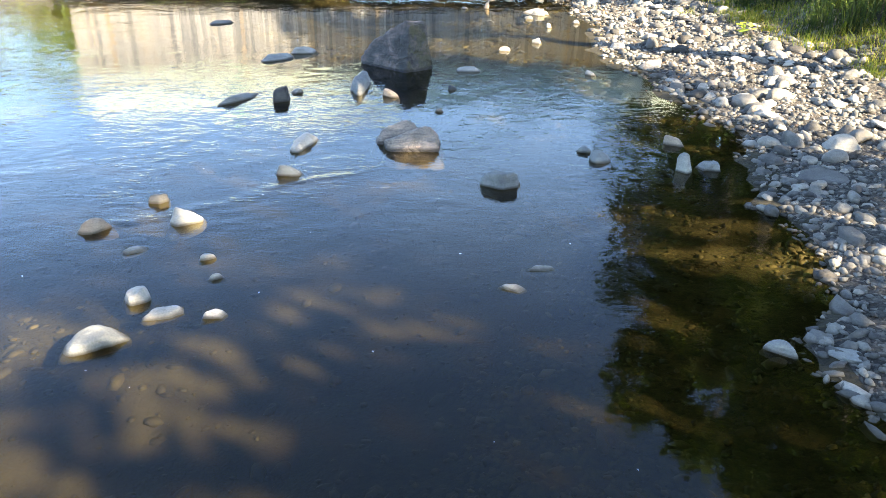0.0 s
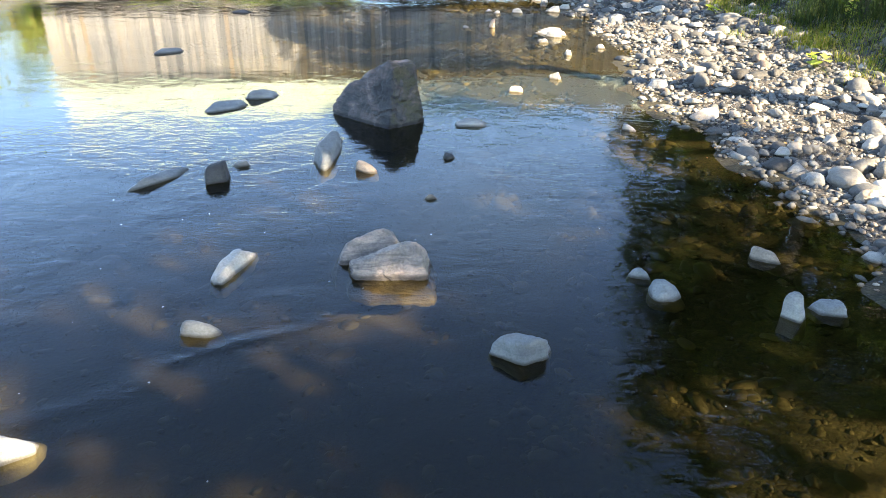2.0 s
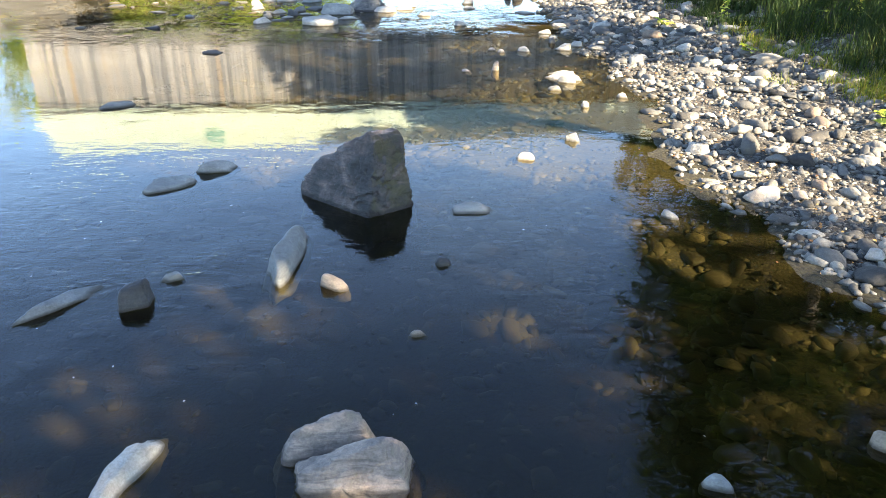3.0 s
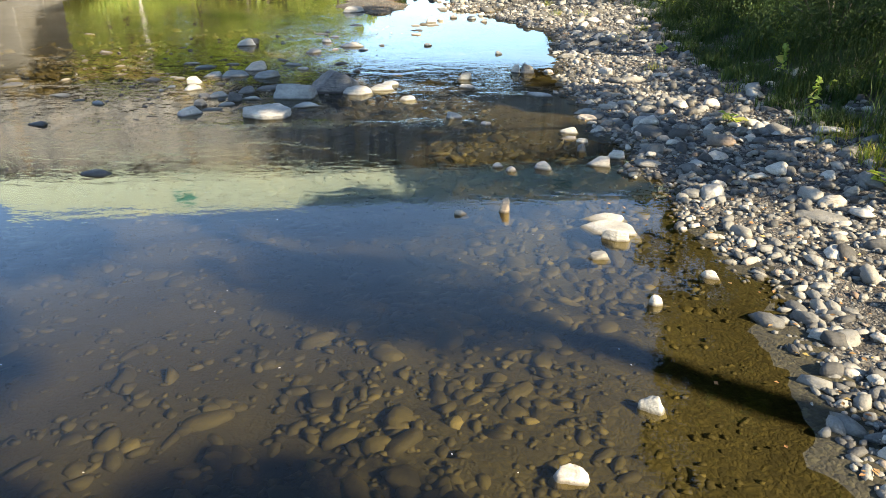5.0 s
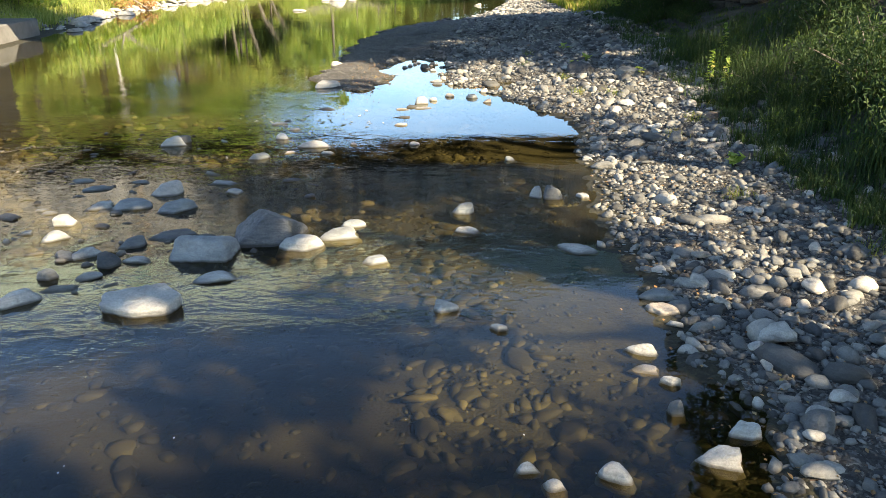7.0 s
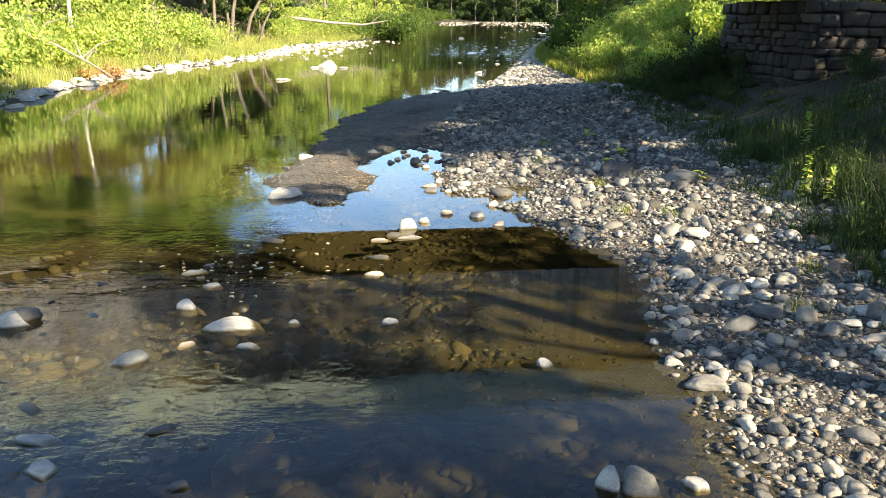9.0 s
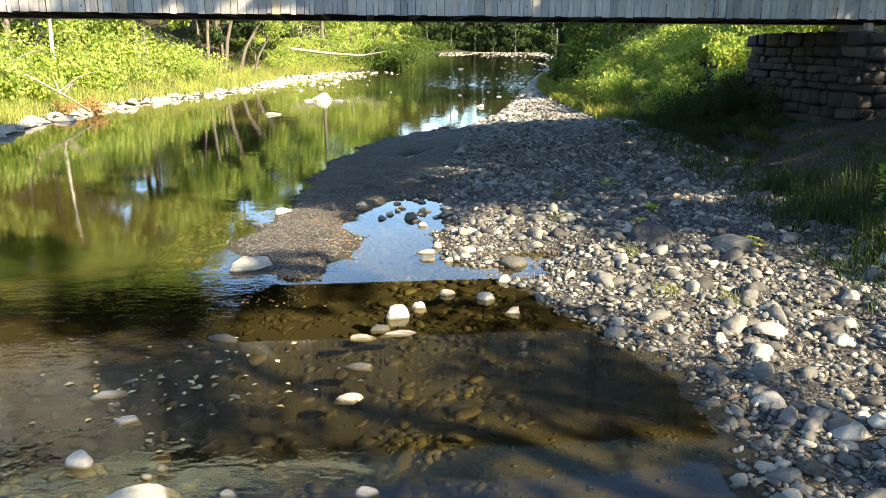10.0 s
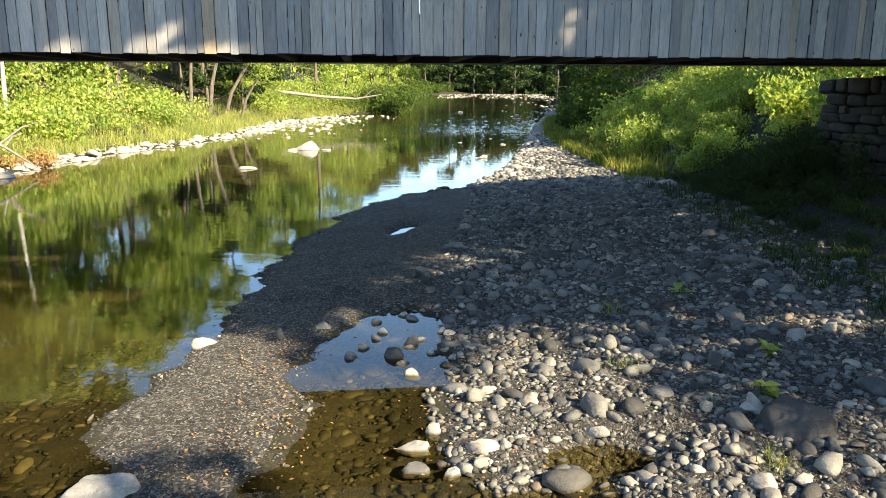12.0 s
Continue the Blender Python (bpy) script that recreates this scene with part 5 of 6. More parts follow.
river_stone(-0.16, 38.13, 0.28, 0.18, 0.13, 3, stone_pale, "slab")
river_stone(-0.70, 37.16, 0.33, 0.21, 0.09, 8, stone_grey, "slab")
river_stone(-0.42, 37.00, 0.56, 0.23, 0.06, 6, stone_pale, "slab")
river_stone(-0.91, 36.82, 0.40, 0.25, 0.05, 10, stone_pale, "slab")
river_stone(0.30, 38.83, 0.30, 0.24, 0.13, 0, stone_pale, "round")
river_stone(0.94, 38.57, 0.37, 0.23, 0.16, -4, stone_blue, "slab")
river_stone(1.36, 37.92, 0.29, 0.18, 0.14, -7, stone_pale, "slab")
river_stone(1.38, 42.54, 0.34, 0.27, 0.24, -5, stone_pale, "round")
river_stone(-0.60, 44.60, 0.41, 0.32, 0.23, 4, stone_grey, "round")
river_stone(-0.39, 45.21, 0.30, 0.24, 0.19, 3, stone_grey, "round")
river_stone(-1.31, 44.53, 0.27, 0.21, 0.13, 6, stone_grey, "round")
river_stone(-0.30, 43.84, 0.27, 0.21, 0.13, 3, stone_pale, "round")
river_stone(-2.65, 45.23, 0.18, 0.11, 0.25, 11, stone_grey, "slab")
river_stone(0.67, 41.30, 0.47, 0.29, 0.12, -2, stone_pale, "slab")
river_stone(-0.15, 41.46, 0.46, 0.29, 0.11, 2, stone_pale, "slab")
river_stone(-0.12, 40.93, 0.38, 0.24, 0.11, 2, stone_grey, "slab")
river_stone(0.32, 40.82, 0.23, 0.14, 0.12, 0, stone_pale, "slab")
river_stone(0.07, 41.88, 0.24, 0.18, 0.18, 1, stone_pale, "block")
river_stone(1.35, 39.57, 0.31, 0.23, 0.17, -6, stone_pale, "block")
river_stone(-2.00, 45.85, 0.31, 0.19, 0.15, 8, stone_grey, "slab")
river_stone(2.62, 37.55, 0.19, 0.15, 0.09, -17, stone_pale, "round")

# flat dark stones breaking the surface of the riffle
rs = random.Random(77)
for k in range(30):
    wide = rs.uniform(0.22, 0.62)
    river_stone(rs.gauss(-5.6, 2.1), rs.gauss(28.3, 2.6), wide, wide * rs.uniform(0.45, 0.7), rs.uniform(0.03, 0.09), rs.uniform(-40, 40), rs.choice((stone_blue, stone_blue, stone_dark, stone_grey)), "slab")
# stones standing in the pool beside the bar
for k in range(16):
    wide = rs.uniform(0.14, 0.36)
    river_stone(rs.uniform(-1.3, 0.7), rs.uniform(44.2, 47.0), wide, wide * 0.75, rs.uniform(0.05, 0.12), rs.uniform(-40, 40), rs.choice((stone_grey, stone_pale, stone_dark, stone_brown)), "round")

# cobbles and pebbles of the gravel side and the bar
SHAPE1 = [worn_stone(3, 200 + i, 4 + i % 4, 0.55, 7 + i % 5, 0.12) for i in range(9)]
SHAPE_MID = [worn_stone(2, 220 + i, 4 + i % 4, 0.62, 7 + i % 6, 0.10) for i in range(16)]
SHAPE_SMALL = [worn_stone(1, 240 + i, 4 + i % 3, 0.65, 7, 0.05) for i in range(12)]


def spots(count, x0, x1, y0, y1, seed):
    r = np.random.default_rng(seed)
    return r.uniform(x0, x1, count), r.uniform(y0, y1, count), r


def lay(name, shapes, x, y, r, half, mat, sink=0.35, flat=0.47):
    n = len(x)
    s = half[:, None] * np.stack([r.uniform(0.85, 1.7, n), r.uniform(0.65, 1.05, n), r.uniform(flat * 0.75, flat * 1.25, n)], 1)
    p = np.stack([x, y, height(x, y) + s[:, 2] * (1 - 2 * sink)], 1)
    return scatter(name, shapes, p, s, r.uniform(0, 6.283, n), r.normal(0, 0.16, (n, 2)), mat)


def dry(x, y, lo=0.0):
    return (land_distance(x, y) > lo) & (x < soil_edge(y) + 0.8 + 3.2 * smooth_step(44, 49, y) * (1 - smooth_step(56, 62, y)) * (0.5 + 0.5 * np.sin(9.1 * x + 5.7 * y) ** 2))


def fine_zone(x, y):
    """The bar of fine gravel beside the far channel."""
    return (y > 38) & (x < np.interp(y, [38, 47, 52, 60, 66], [-1.6, -1.0, 0.2, 1.0, 1.6]))


x, y, r = spots(16500, -4.5, 9.5, 0.5, 68, 31)
patchy = 0.5 + 0.5 * np.sin(1.1 * x + 2 * np.sin(0.6 * y)) * np.sin(0.8 * y + 1.3)
ok = dry(x, y, -0.15) & ~fine_zone(x, y) & (r.uniform(0, 1, len(x)) < 0.62 + 0.38 * patchy)
x, y = x[ok], y[ok]
half = np.clip(r.lognormal(math.log(0.062), 0.48, len(x)), 0.03, 0.2)
half = half * np.interp(y, [6.0, 9.0], [0.55, 1.0])
for keep, shapes, name in (((half > 0.058) & (y < 50), SHAPE_MID, "cobbles"), ((half <= 0.058) | (y >= 50), SHAPE_SMALL, "shore_pebbles")):
    tagged(lay(name, shapes, x[keep], y[keep], r, half[keep], cobble_mat, 0.22, 0.55), "grey and cream rounded cobbles covering the river shore", "cobbles", kind="stuff")
x, y, r = spots(48000, 0.3, 8.8, 3.0, 66, 36)
ok = dry(x, y, -0.25) & ~fine_zone(x, y) & (r.uniform(0, 1, len(x)) < 0.9)
x, y = x[ok], y[ok]
half = np.clip(r.lognormal(math.log(0.036), 0.38, len(x)), 0.018, 0.075)
tagged(lay("small_cobbles", SHAPE_SMALL, x, y, r, half, cobble_mat, 0.25), "small grey stones packed between the cobbles", "stones", kind="stuff")
x, y, r = spots(60000, -4.5, 9.5, 0.5, 68, 32)
ok = dry(x, y, -0.3) & (r.uniform(0, 1, len(x)) < np.where(fine_zone(x, y), 1.0, np.where(y < 46, 0.75, 0.35)))
x, y = x[ok], y[ok]
half = np.clip(r.lognormal(math.log(0.026), 0.35, len(x)), 0.012, 0.06)
OCTA = []
for i in range(6):
    q = np.random.default_rng(300 + i)
    a = np.linspace(0, 2 * math.pi, 6)[:-1]
    ring = np.stack([np.cos(a), np.sin(a), 0 * a], 1) * q.uniform(0.8, 1.1, (5, 1))
    vv = np.concatenate([ring, [[0.1, 0, 0.9], [0, 0.1, -0.9]]])
    ff = np.array([(k, (k + 1) % 5, 5) for k in range(5)] + [((k + 1) % 5, k, 6) for k in range(5)])
    OCTA.append((vv, ff))
fx, fy = r.uniform(-4.4, 0.5, 22000), r.uniform(38, 60, 22000)
keep = dry(fx, fy, -0.2) & fine_zone(fx, fy)
x, y = np.concatenate([x, fx[keep]]), np.concatenate([y, fy[keep]])
half = np.concatenate([half, r.uniform(0.014, 0.034, int(keep.sum()))])
pebble_mat = stone_material("pebbles", [(0.0, (0.075, 0.075, 0.073)), (0.4, (0.135, 0.134, 0.128)), (0.8, (0.210, 0.205, 0.188)), (0.95, (0.26, 0.25, 0.225)), (1.0, (0.17, 0.12, 0.085))], True)
half = np.where(fine_zone(x, y), half * 0.62, half)
tagged(lay("pebbles", OCTA, x, y, r, half, pebble_mat), "small grey pebbles and grit between the cobbles", "pebbles", kind="stuff")

# stones along the very edge of the water
x, y, r = spots(26000, -4.8, 4.9, 0.5, 66, 37)
d = land_distance(x, y)
ok = (d > -0.42) & (d < 0.15)
x, y = x[ok], y[ok]
half = np.clip(r.lognormal(math.log(0.04), 0.5, len(x)), 0.018, 0.12)
half = np.where(fine_zone(x, y), half * 0.5, half)
tagged(lay("edge_stones", SHAPE_SMALL, x, y, r, half, cobble_mat, 0.25), "wet stones and grit along the edge of the water", "stones", kind="stuff")

# sunken stones on the river bed
x, y, r = spots(44000, -6.0, 4.6, 1.0, 46, 33)
d = land_distance(x, y)
thick = 0.32 + 0.4 * smooth_step(-3.4, -0.8, d) + 0.9 * smooth_step(-0.42, -0.2, height(x, y))
ok = (d < -0.05) & (r.uniform(0, 1, len(x)) < thick)
x, y = x[ok], y[ok]
half = np.clip(r.lognormal(math.log(0.05), 0.5, len(x)), 0.022, 0.16)
half = half * np.interp(y, [0, 7, 11], [0.55, 0.55, 1.0])
ok = height(x, y) + half * 0.45 < -0.03
x, y, half = x[ok], y[ok], half[ok]
for keep, shapes, name in ((half > 0.115, SHAPE_MID, "sunken_stones"), ((half <= 0.115) & (half > 0.07), SHAPE_SMALL, "sunken_cobbles"), (half <= 0.07, OCTA, "sunken_pebbles")):
    tagged(lay(name, shapes, x[keep], y[keep], r, half[keep], sunk_mat, 0.46, 0.34), "brown algae-coated stones lying on the river bed", "stones", kind="stuff")

# stones of the shoal, just under and breaking a skin of water
r = np.random.default_rng(41)
n = 2600
x, y = r.normal(-6.0, 2.4, n), r.normal(29.0, 3.0, n)
ok = (x < -1.0) & (y > 24.4) & (y < 36.5) & (x > -13)
x, y = x[ok], y[ok]
n = len(x)
half = np.clip(r.lognormal(math.log(0.065), 0.45, n), 0.03, 0.15)
top = r.normal(-0.03, 0.025, n)
s3 = half[:, None] * np.stack([r.uniform(0.9, 1.7, n), r.uniform(0.6, 1.0, n), np.full(n, 0.42)], 1)
shoal_mat = stone_material("shoal_stones", [(0.0, (0.05, 0.05, 0.05)), (0.5, (0.12, 0.115, 0.10)), (1.0, (0.24, 0.22, 0.18))], True, (0.10, 0.085, 0.055))
tagged(scatter("riffle_stones", SHAPE_SMALL, np.stack([x, y, top - s3[:, 2]], 1), s3, r.uniform(0, 6.28, n), r.normal(0, 0.12, (n, 2)), shoal_mat), "wet brown and grey stones of the shallow riffle", "stones", kind="stuff")

# a strip of pale stones along the far bank, and stones of the distant shallows
r = np.random.default_rng(34)
y = r.uniform(57, 135, 700)
x = left_shore(y) - np.abs(r.normal(0, 1.3, 700)) + 0.7 * r.uniform(0, 1.4, 700) ** 2
half = np.clip(r.lognormal(math.log(0.16), 0.6, 700), 0.05, 0.7)
bank_mat = stone_material("bank_stones", PALES, True)
tagged(lay("bank_stones", SHAPE_MID, x, y, r, half, bank_mat, 0.35, 0.38), "pale sunlit stones strewn along the far bank", "stones", kind="stuff")
y = np.concatenate([r.uniform(96, 140, 260), r.uniform(90, 225, 420), r.uniform(205, 284, 1500)])
n = len(y)
inside = np.where(y < 225, soil_edge(y) + 1.5 - r.exponential(3.2, n), r.uniform(-3, 30, n))
x = np.where(np.arange(n) < 260, left_shore(y) + r.exponential(3.0, n), inside)
half = np.clip(r.lognormal(math.log(0.2), 0.45, n), 0.08, 0.55) * np.where(y > 205, 0.72, 1.0)
z = upstream(y) + r.uniform(-0.12, 0.05, n)
s = half[:, None] * np.stack([r.uniform(1, 1.8, n), r.uniform(0.7, 1.2, n), np.full(n, 0.36)], 1)
tagged(scatter("shoal_stones", SHAPE_SMALL, np.stack([x, y, z], 1), s, r.uniform(0, 6.28, n), r.normal(0, 0.1, (n, 2)), bank_mat), "scattered pale stones breaking the surface of the far riffle", "stones", kind="stuff")
y = r.uniform(65, 170, 2600)
x = bar_left(y) + r.uniform(-0.3, 4.5, 2600) * r.uniform(0, 1, 2600)
half = np.clip(r.lognormal(math.log(0.095), 0.45, 2600), 0.04, 0.35)
tagged(lay("shore_stones", SHAPE_SMALL, x, y, r, half, bank_mat, 0.3, 0.55), "pale sunlit stones along the shore past the bridge", "stones", kind="stuff")

y = 64 + 30 * r.uniform(0, 1, 4200) ** 1.4
x = r.uniform(0, 1, 4200) * (soil_edge(y) + 0.6 - bar_left(y)) + bar_left(y)
half = np.clip(r.lognormal(math.log(0.085), 0.4, 4200), 0.03, 0.25)
tagged(lay("shore_gravel", SHAPE_SMALL, x, y, r, half, cobble_mat, 0.3, 0.5), "sunlit grey and cream gravel past the bridge", "stones", kind="stuff")

# the large cobbles of the nearest shore, one by one
cob_me = []
for v, f in SHAPE1:
    me = from_arrays("cobble", v, f)
    me.materials.append(stone_grey)
    cob_me.append(me)
    me = from_arrays("cobble", v, f)
    me.materials.append(stone_pale)
    cob_me.append(me)
x, y, r = spots(1500, 2.8, 7.6, 7.0, 42, 35)
ok = np.flatnonzero(dry(x, y, 0.05))[:300]
for k in ok:
    half = float(np.clip(r.lognormal(math.log(0.092), 0.32), 0.06, 0.2))
    ob = new("cobble", cob_me[int(r.integers(len(cob_me)))])
    ob.parent = ground
    hz = half * r.uniform(0.35, 0.6)
    ob.matrix_basis = pose(x[k], y[k], ground_at(x[k], y[k]) + 0.035 + 0.35 * hz, r.normal(0, 9), r.normal(0, 9), r.uniform(0, 360)) @ Matrix.Diagonal((half * r.uniform(1.0, 1.5), half * r.uniform(0.75, 1.1), hz, 1))


# ---- grass, weeds, driftwood, fallen leaves ----
def blades(name, x, y, r, tall, mat, lean=0.35, wide=0.012):
    """Grass: each blade a bent strip of two faces."""
    n = len(x)
    z = height(x, y)
    a = r.uniform(0, 6.283, n)
    h = tall * r.uniform(0.5, 1.3, n)
    out = np.abs(r.normal(0, lean, n)) * h
    ca, sa = np.cos(a), np.sin(a)
    w = wide * r.uniform(0.6, 1.5, n)
    base = np.stack([x, y, z - 0.02], 1)
    side = np.stack([-sa, ca, 0 * a], 1) * w[:, None]
    fwd = np.stack([ca, sa, 0 * a], 1)
    mid = base + fwd * (out * 0.35)[:, None] + np.array([0, 0, 1]) * (h * 0.62)[:, None]
    tip = base + fwd * out[:, None] + np.array([0, 0, 1]) * h[:, None]
    v = np.stack([base - side, base + side, mid + side * 0.8, mid - side * 0.8, tip + side * 0.1, tip - side * 0.1], 1).reshape(-1, 3)
    q = np.array([(0, 1, 2, 3), (3, 2, 4, 5)])
    f = (q[None] + (np.arange(n) * 6)[:, None, None]).reshape(-1, 4)
    me = from_arrays(name, v, f, False)
    me.materials.append(mat)
    return new(name, me)


# a lighter grass colour with the glare of full sun put into it
far_grass_mat = leaf_material("sun_toned_grass", [(0.0, (0.20, 0.26, 0.07)), (0.5, (0.34, 0.39, 0.13)), (1.0, (0.50, 0.46, 0.24))], 0.5)
r = np.random.default_rng(51)
# tufts at the edge of the gravel, thicker up the bank
ty = r.uniform(8, 62, 900)
tx = soil_edge(ty) + r.exponential(1.3, 900) - 0.7
tx, ty = tx[tx < 16], ty[tx < 16]
rep = 40
x = np.repeat(tx, rep) + r.normal(0, 0.14, len(tx) * rep)
y = np.repeat(ty, rep) + r.normal(0, 0.09, len(tx) * rep)
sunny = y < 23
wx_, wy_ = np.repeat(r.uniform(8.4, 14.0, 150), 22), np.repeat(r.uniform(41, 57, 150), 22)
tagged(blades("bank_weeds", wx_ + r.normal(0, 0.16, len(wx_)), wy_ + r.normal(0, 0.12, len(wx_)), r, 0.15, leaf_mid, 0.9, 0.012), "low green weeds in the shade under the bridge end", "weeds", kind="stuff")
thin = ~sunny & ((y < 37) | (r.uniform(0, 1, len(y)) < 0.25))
# blades past y = 23 take the darker leaf colour as their shade
tagged(blades("shade_grass", x[thin], y[thin], r, 0.25, leaf_shade_toned, 0.7, 0.009), "green grass and weeds on the shaded bank, toned for shade", "grass", kind="stuff")
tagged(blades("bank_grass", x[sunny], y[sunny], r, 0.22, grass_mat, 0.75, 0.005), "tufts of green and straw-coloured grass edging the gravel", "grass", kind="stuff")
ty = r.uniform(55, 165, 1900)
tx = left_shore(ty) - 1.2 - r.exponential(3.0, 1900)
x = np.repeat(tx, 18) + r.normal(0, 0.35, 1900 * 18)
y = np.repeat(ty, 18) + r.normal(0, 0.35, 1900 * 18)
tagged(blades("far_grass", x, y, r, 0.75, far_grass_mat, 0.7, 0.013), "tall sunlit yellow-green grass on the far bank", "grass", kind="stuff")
ty = r.uniform(64, 130, 1200)
tx = soil_edge(ty) + r.exponential(1.4, 1200) - 0.3
x = np.repeat(tx, 10) + r.normal(0, 0.2, 12000)
y = np.repeat(ty, 10) + r.normal(0, 0.2, 12000)
tagged(blades("shore_grass", x, y, r, 0.55, grass_mat, 0.5, 0.025), "tall grass along the shore past the bridge", "grass", kind="stuff")


ty = r.uniform(13, 46, 900)
tx = soil_edge(ty) + 0.3 + r.exponential(1.6, 900) + 0.5 * np.sin(1.9 * ty)
tall_ = r.uniform(0.35, 1.0, 900)
x = np.repeat(tx, 24) + r.normal(0, 0.13, 900 * 24)
y = np.repeat(ty, 24) + r.normal(0, 0.13, 900 * 24)
# shade of the bank toned into these blades
tagged(blades("tall_weeds", x, y, r, np.repeat(tall_ * 0.85, 24), leaf_shade_toned, 0.5, 0.006), "feathery green weeds and tall grass on the shaded bank, toned for shade", "weeds", kind="stuff")
pick_ = np.repeat(np.arange(0, 900, 3), 14)
c = np.stack([tx[pick_] + r.normal(0, 0.12, len(pick_)), ty[pick_] + r.normal(0, 0.12, len(pick_)), 0 * pick_], 1)
c[:, 2] = height(c[:, 0], c[:, 1]) + tall_[pick_] * r.uniform(0.15, 0.9, len(pick_))
tagged(new("weed_leaves", leaves_mesh("weed_leaves", c, 0.11, leaf_mid, 55, 0.8, 0.2)), "small green leaves of the bank weeds", "weeds", kind="stuff")


def weed(x, y, tall, seed, label):
    """A single upright leafy weed."""
    q = random.Random(seed)
    root = empty("weed")
    pts = [(0, 0, -0.03), (0.02, 0.01, tall * 0.5), (q.uniform(-0.08, 0.08), q.uniform(-0.05, 0.05), tall)]
    part("stem", mesh_from("stem", *tube(pts, [0.008, 0.006, 0.003], 5), True), leaf_mid, root)
    c = []
    for k in range(26):
        u = 0.15 + 0.85 * k / 26
        a = k * 2.4
        c.append((0.10 * math.cos(a) * (1.15 - u), 0.10 * math.sin(a) * (1.15 - u), tall * u))
    part("foliage", leaves_mesh("foliage", np.array(c), 0.16, leaf_sun_toned, seed, 0.5), leaf_sun_toned, root)
    place(root, x, y, q.uniform(0, 360))
    return tagged(root, label, "weed", "weeds")


for k, (x, y, h) in enumerate(((7.6, 38.3, 1.0), (7.9, 37.9, 0.8), (8.3, 30.0, 0.9), (6.7, 24.3, 0.7), (8.6, 33.5, 1.1), (7.2, 27.0, 0.7), (8.9, 26.0, 1.0), (8.4, 21.5, 0.9), (8.0, 18.6, 0.8), (9.0, 41.5, 1.0))):
    weed(x, y, h, 60 + k, "tall leafy green weed at the edge of the gravel")


def broadleaf(x, y, seed):
    q = np.random.default_rng(seed)
    root = empty("broadleaf_plant")
    n = 9
    a = q.uniform(0, 6.283, n)
    c = np.stack([np.cos(a) * q.uniform(0.04, 0.2, n), np.sin(a) * q.uniform(0.04, 0.2, n), q.uniform(0.08, 0.26, n)], 1)
    part("foliage", leaves_mesh("foliage", c, 0.24, leaf_sun_toned, seed, 0.3), leaf_sun_toned, root)
    verts, faces = [], []
    for p in c:
        v2, f2 = tube([(0, 0, -0.03), tuple(p * (0.5, 0.5, 0.7)), tuple(p)], [0.006, 0.005, 0.003], 4)
        faces += [tuple(j + len(verts) for j in w) for w in f2]
        verts += v2
    part("stalkwork", mesh_from("stalkwork", verts, faces, True), leaf_mid, root)
    place(root, x, y, 0)
    return tagged(root, "low bright green broad-leaved plant among the cobbles", "plant", "low plants")


for k, (x, y) in enumerate(((5.05, 43.6), (4.75, 46.9), (4.35, 42.1), (6.2, 40.4), (5.6, 30.6), (6.3, 16.0), (5.2, 24.0), (6.0, 20.6))):
    broadleaf(x, y, 80 + k)

# grass tufts standing alone in the cobbles
x, y = [], []
for cx_, cy_ in ((4.0, 38.3), (4.9, 37.9), (2.9, 43.5), (3.9, 40.6), (5.2, 33.0), (6.1, 34.6), (5.9, 26.2), (5.0, 28.7), (6.2, 22.7), (5.8, 18.6), (6.6, 15.2), (3.3, 46.3), (6.9, 36.0), (6.4, 30.1)):
    x.append(cx_ + r.normal(0, 0.13, 60))
    y.append(cy_ + r.normal(0, 0.13, 60))
tagged(blades("gravel_tufts", np.concatenate(x), np.concatenate(y), r, 0.20, grass_mat, 0.95, 0.004), "wispy olive grass tufts growing in the cobbles", "grass", kind="stuff")

# fallen leaves on gravel and caught in the shallows
n = 1400
y = np.concatenate([r.uniform(12, 46, 900), r.uniform(38, 46, 500)])
x = np.concatenate([right_shore(y[:900]) + r.normal(0.3, 0.5, 900), bar_right(y[900:]) + r.normal(-0.2, 0.4, 500)])
litter_mat = leaf_material("fallen_leaves", [(0.0, (0.22, 0.10, 0.05)), (0.5, (0.30, 0.17, 0.08)), (0.85, (0.33, 0.21, 0.11)), (1.0, (0.34, 0.25, 0.09))], 0.15)
c = np.stack([x, y, np.maximum(height(x, y), 0.0) + 0.035], 1)
litter = new("fallen_leaves", leaves_mesh("fallen_leaves", c, 0.05, litter_mat, 71, 0.25))
tagged(litter, "reddish-brown fallen leaves caught along the water's edge", "leaves", kind="stuff")
# flecks of foam and leaves drifting on the still water
n = 100
c = np.stack([r.uniform(-6, 2.2, n), r.uniform(2, 24, n), np.full(n, 0.006)], 1)
d = np.stack([r.normal(-2.9, 0.9, 70), r.normal(35.2, 0.7, 70), np.full(70, 0.008)], 1)
drift_mat = leaf_material("drifting_leaves", [(0.0, (0.30, 0.22, 0.12)), (0.6, (0.48, 0.42, 0.28)), (1.0, (0.55, 0.50, 0.38))], 0.2)
tagged(new("drifting_leaves", leaves_mesh("drifting_leaves", d, 0.10, drift_mat, 73, 0.05)), "pale fallen leaves drifting on the shallow water", "leaves", kind="stuff")
fleck_mat = plain("pale_flecks", (0.38, 0.37, 0.32), 0.8)
tagged(new("floating_flecks", leaves_mesh("floating_flecks", c, 0.024, fleck_mat, 72, 0.02)), "pale flecks and petals floating on the water", "flecks", kind="stuff")

heap = make_shrub(35, 1.7, 1.0, 900, 0.15, litter_mat, "heap of dead branches with rust-brown leaves on the bank", "brush_heap")
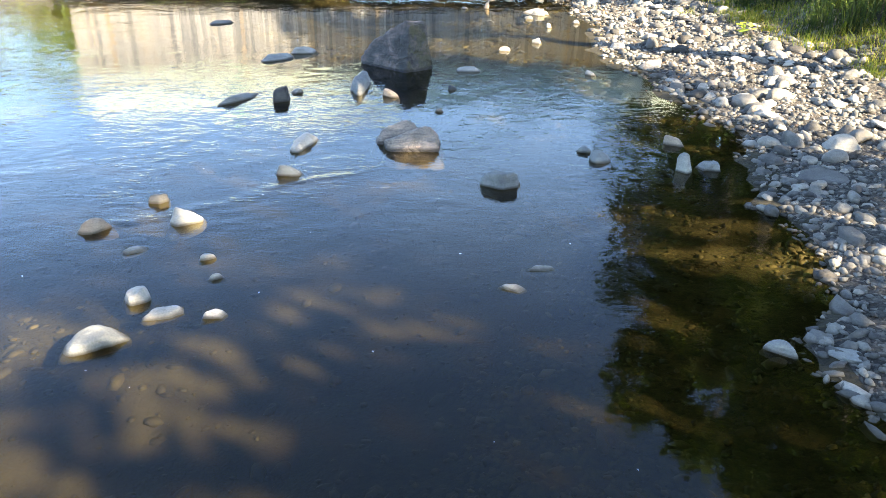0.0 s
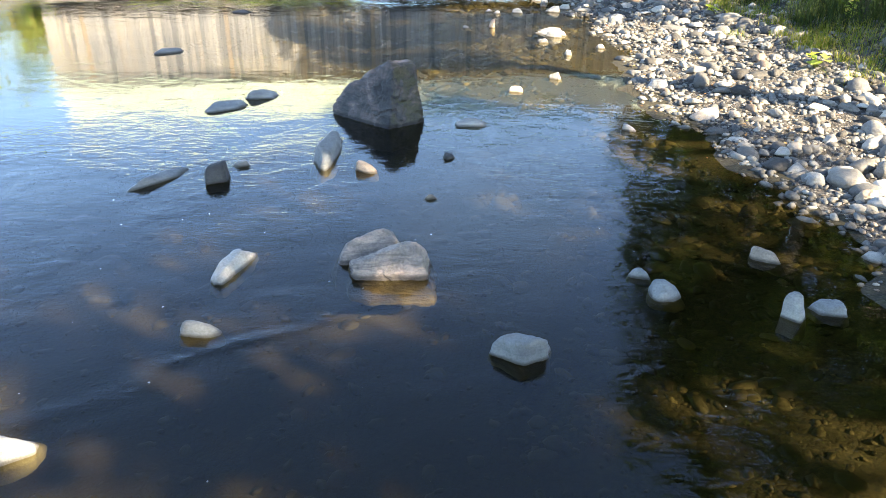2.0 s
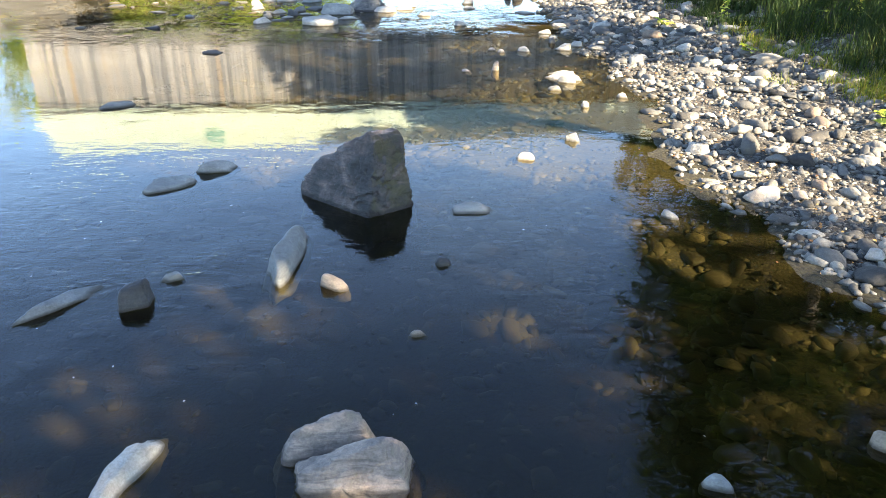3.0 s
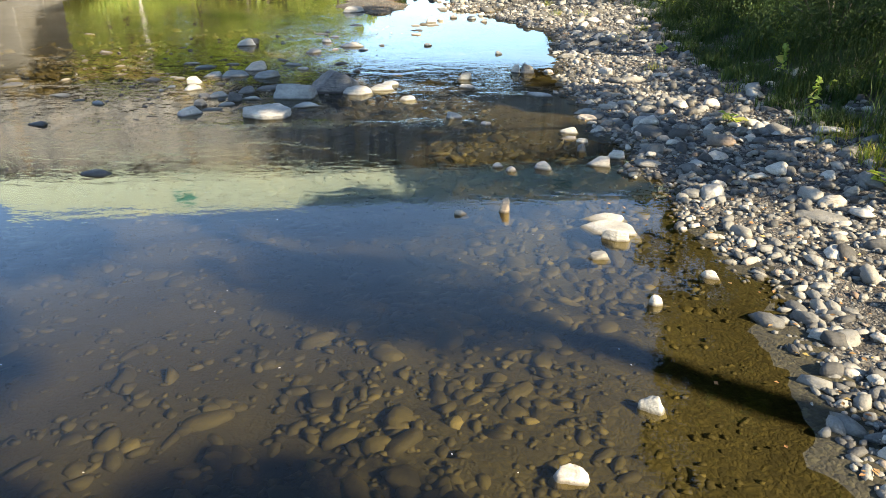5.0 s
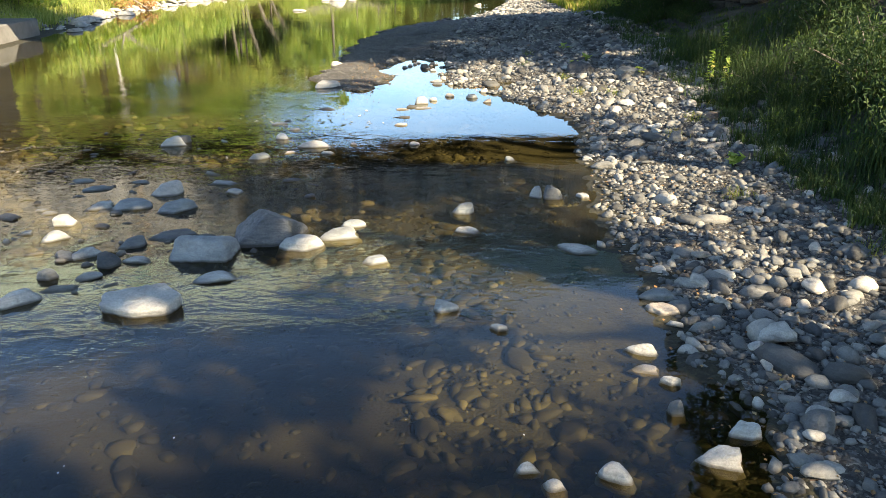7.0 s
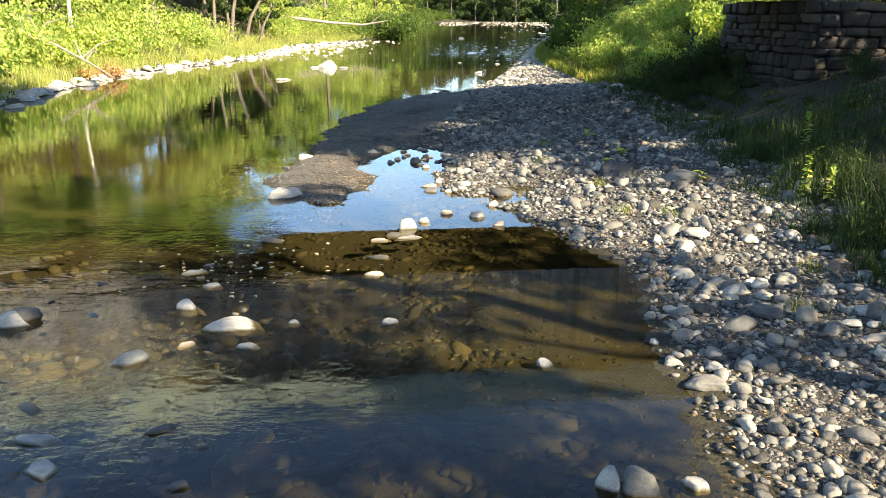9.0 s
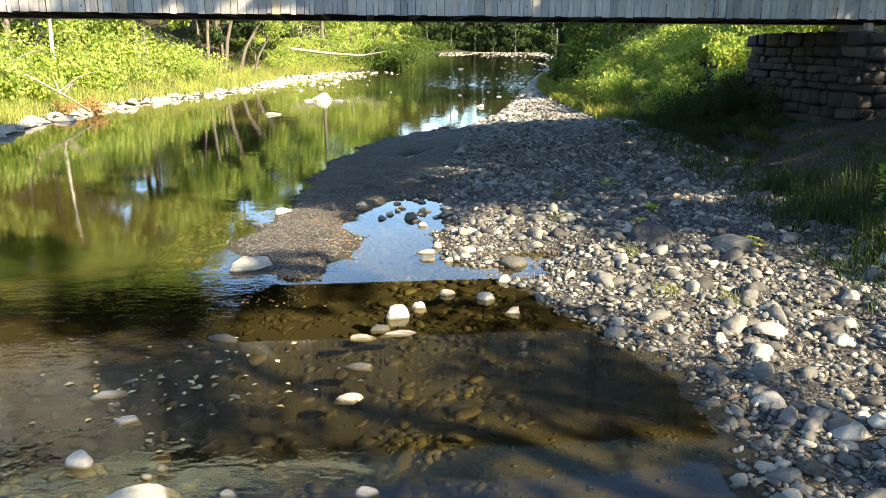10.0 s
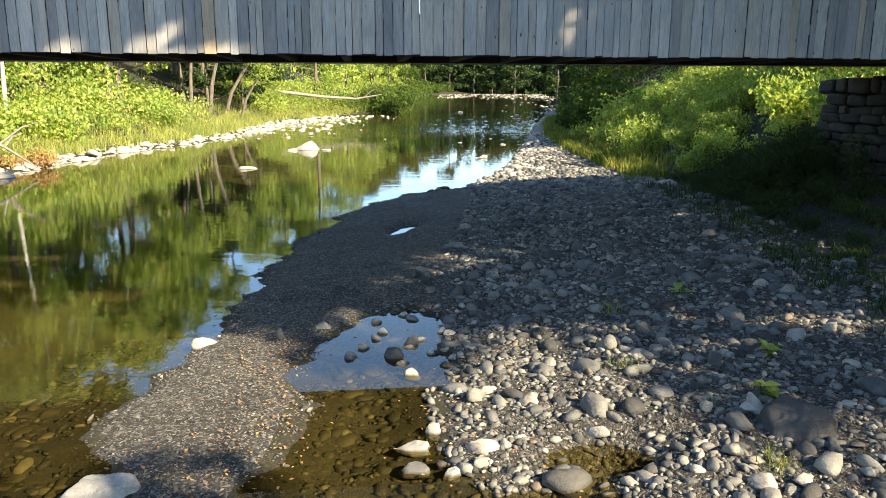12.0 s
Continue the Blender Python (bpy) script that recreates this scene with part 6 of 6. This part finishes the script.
place(heap, -22.6, 73.2, 20)

# driftwood and dead limbs on the far bank
def limb(name, pts, radii, label, twigs=6, seed=0):
    q = random.Random(seed)
    verts, faces = tube(pts, radii, 8)
    root = empty(name)
    part("trunk", mesh_from("trunk", verts, faces, True), dead_wood, root)
    for k in range(twigs):
        i = q.randrange(1, len(pts))
        p = Vector(pts[i]).lerp(Vector(pts[i - 1]), q.random())
        e = p + Vector((q.uniform(-2, 2.5), q.uniform(-1, 1), q.uniform(-0.3, 1.6)))
        m = p.lerp(e, 0.5) + Vector((0, 0, 0.25))
        part("branch", mesh_from("branch", *tube([p, m, e], [0.07, 0.05, 0.015], 5), True), dead_wood, root)
    return tagged(root, label, "driftwood")


limb("fallen_tree", [(-27, 131, 4.6), (-22, 132, 3.9), (-17, 133, 3.3), (-12.5, 134, 3.0), (-9, 134.5, 3.6)], [0.3, 0.24, 0.2, 0.14, 0.05], "bleached fallen tree reaching out from the bank", 8, 3)
for k, (x, y, dx, top, thick) in enumerate(((-25.6, 113, 2.2, 9.0, 0.26), (-24.6, 115, 4.6, 7.5, 0.24), (-27.2, 112, 0.8, 10.0, 0.22), (-23.4, 117, 3.4, 6.0, 0.18), (-28.6, 114, -1.2, 9.0, 0.24))):
    z = ground_at(x, y)
    pts = [(x, y, z - 0.4), (x + 0.2 * dx, y, z + 0.33 * top), (x + 0.55 * dx, y + 0.3, z + 0.68 * top), (x + dx, y + 0.5, z + top)]
    leaning = empty("leaning_tree")
    part("trunk", mesh_from("trunk", *tube(pts, [thick, 0.85 * thick, 0.6 * thick, 0.2 * thick], 8), True), bark_grey, leaning)
    tip = np.array(pts[3])
    c = clumps(90 + k, np.array([(*(tip + (0, 0, -0.3)), 1.7), (*(np.array(pts[2]) + (0.8, 0, 0.9)), 1.2), (*(tip + (-1.2, 0.4, 0.4)), 1.3)]), 700, 0.15)
    part("crown", leaves_mesh("crown", c, 0.3, leaf_sun_toned, 90 + k), leaf_sun_toned, leaning)
    tagged(leaning, "leaning tree with a dark bent trunk on the far bank", "tree", "leaning far bank trees")
limb("driftwood_branch", [(-28, 71, 3.3), (-25, 71.5, 2.4), (-22.5, 71, 1.2), (-20.8, 70.5, 0.3)], [0.1, 0.09, 0.07, 0.03], "dead bleached branch lying down the bank", 7, 4)
limb("dead_branch", [(-29, 92, 6.5), (-26.5, 91, 6.7), (-24, 90.5, 7.4)], [0.12, 0.09, 0.03], "bare pale dead branch in the bushes", 3, 5)
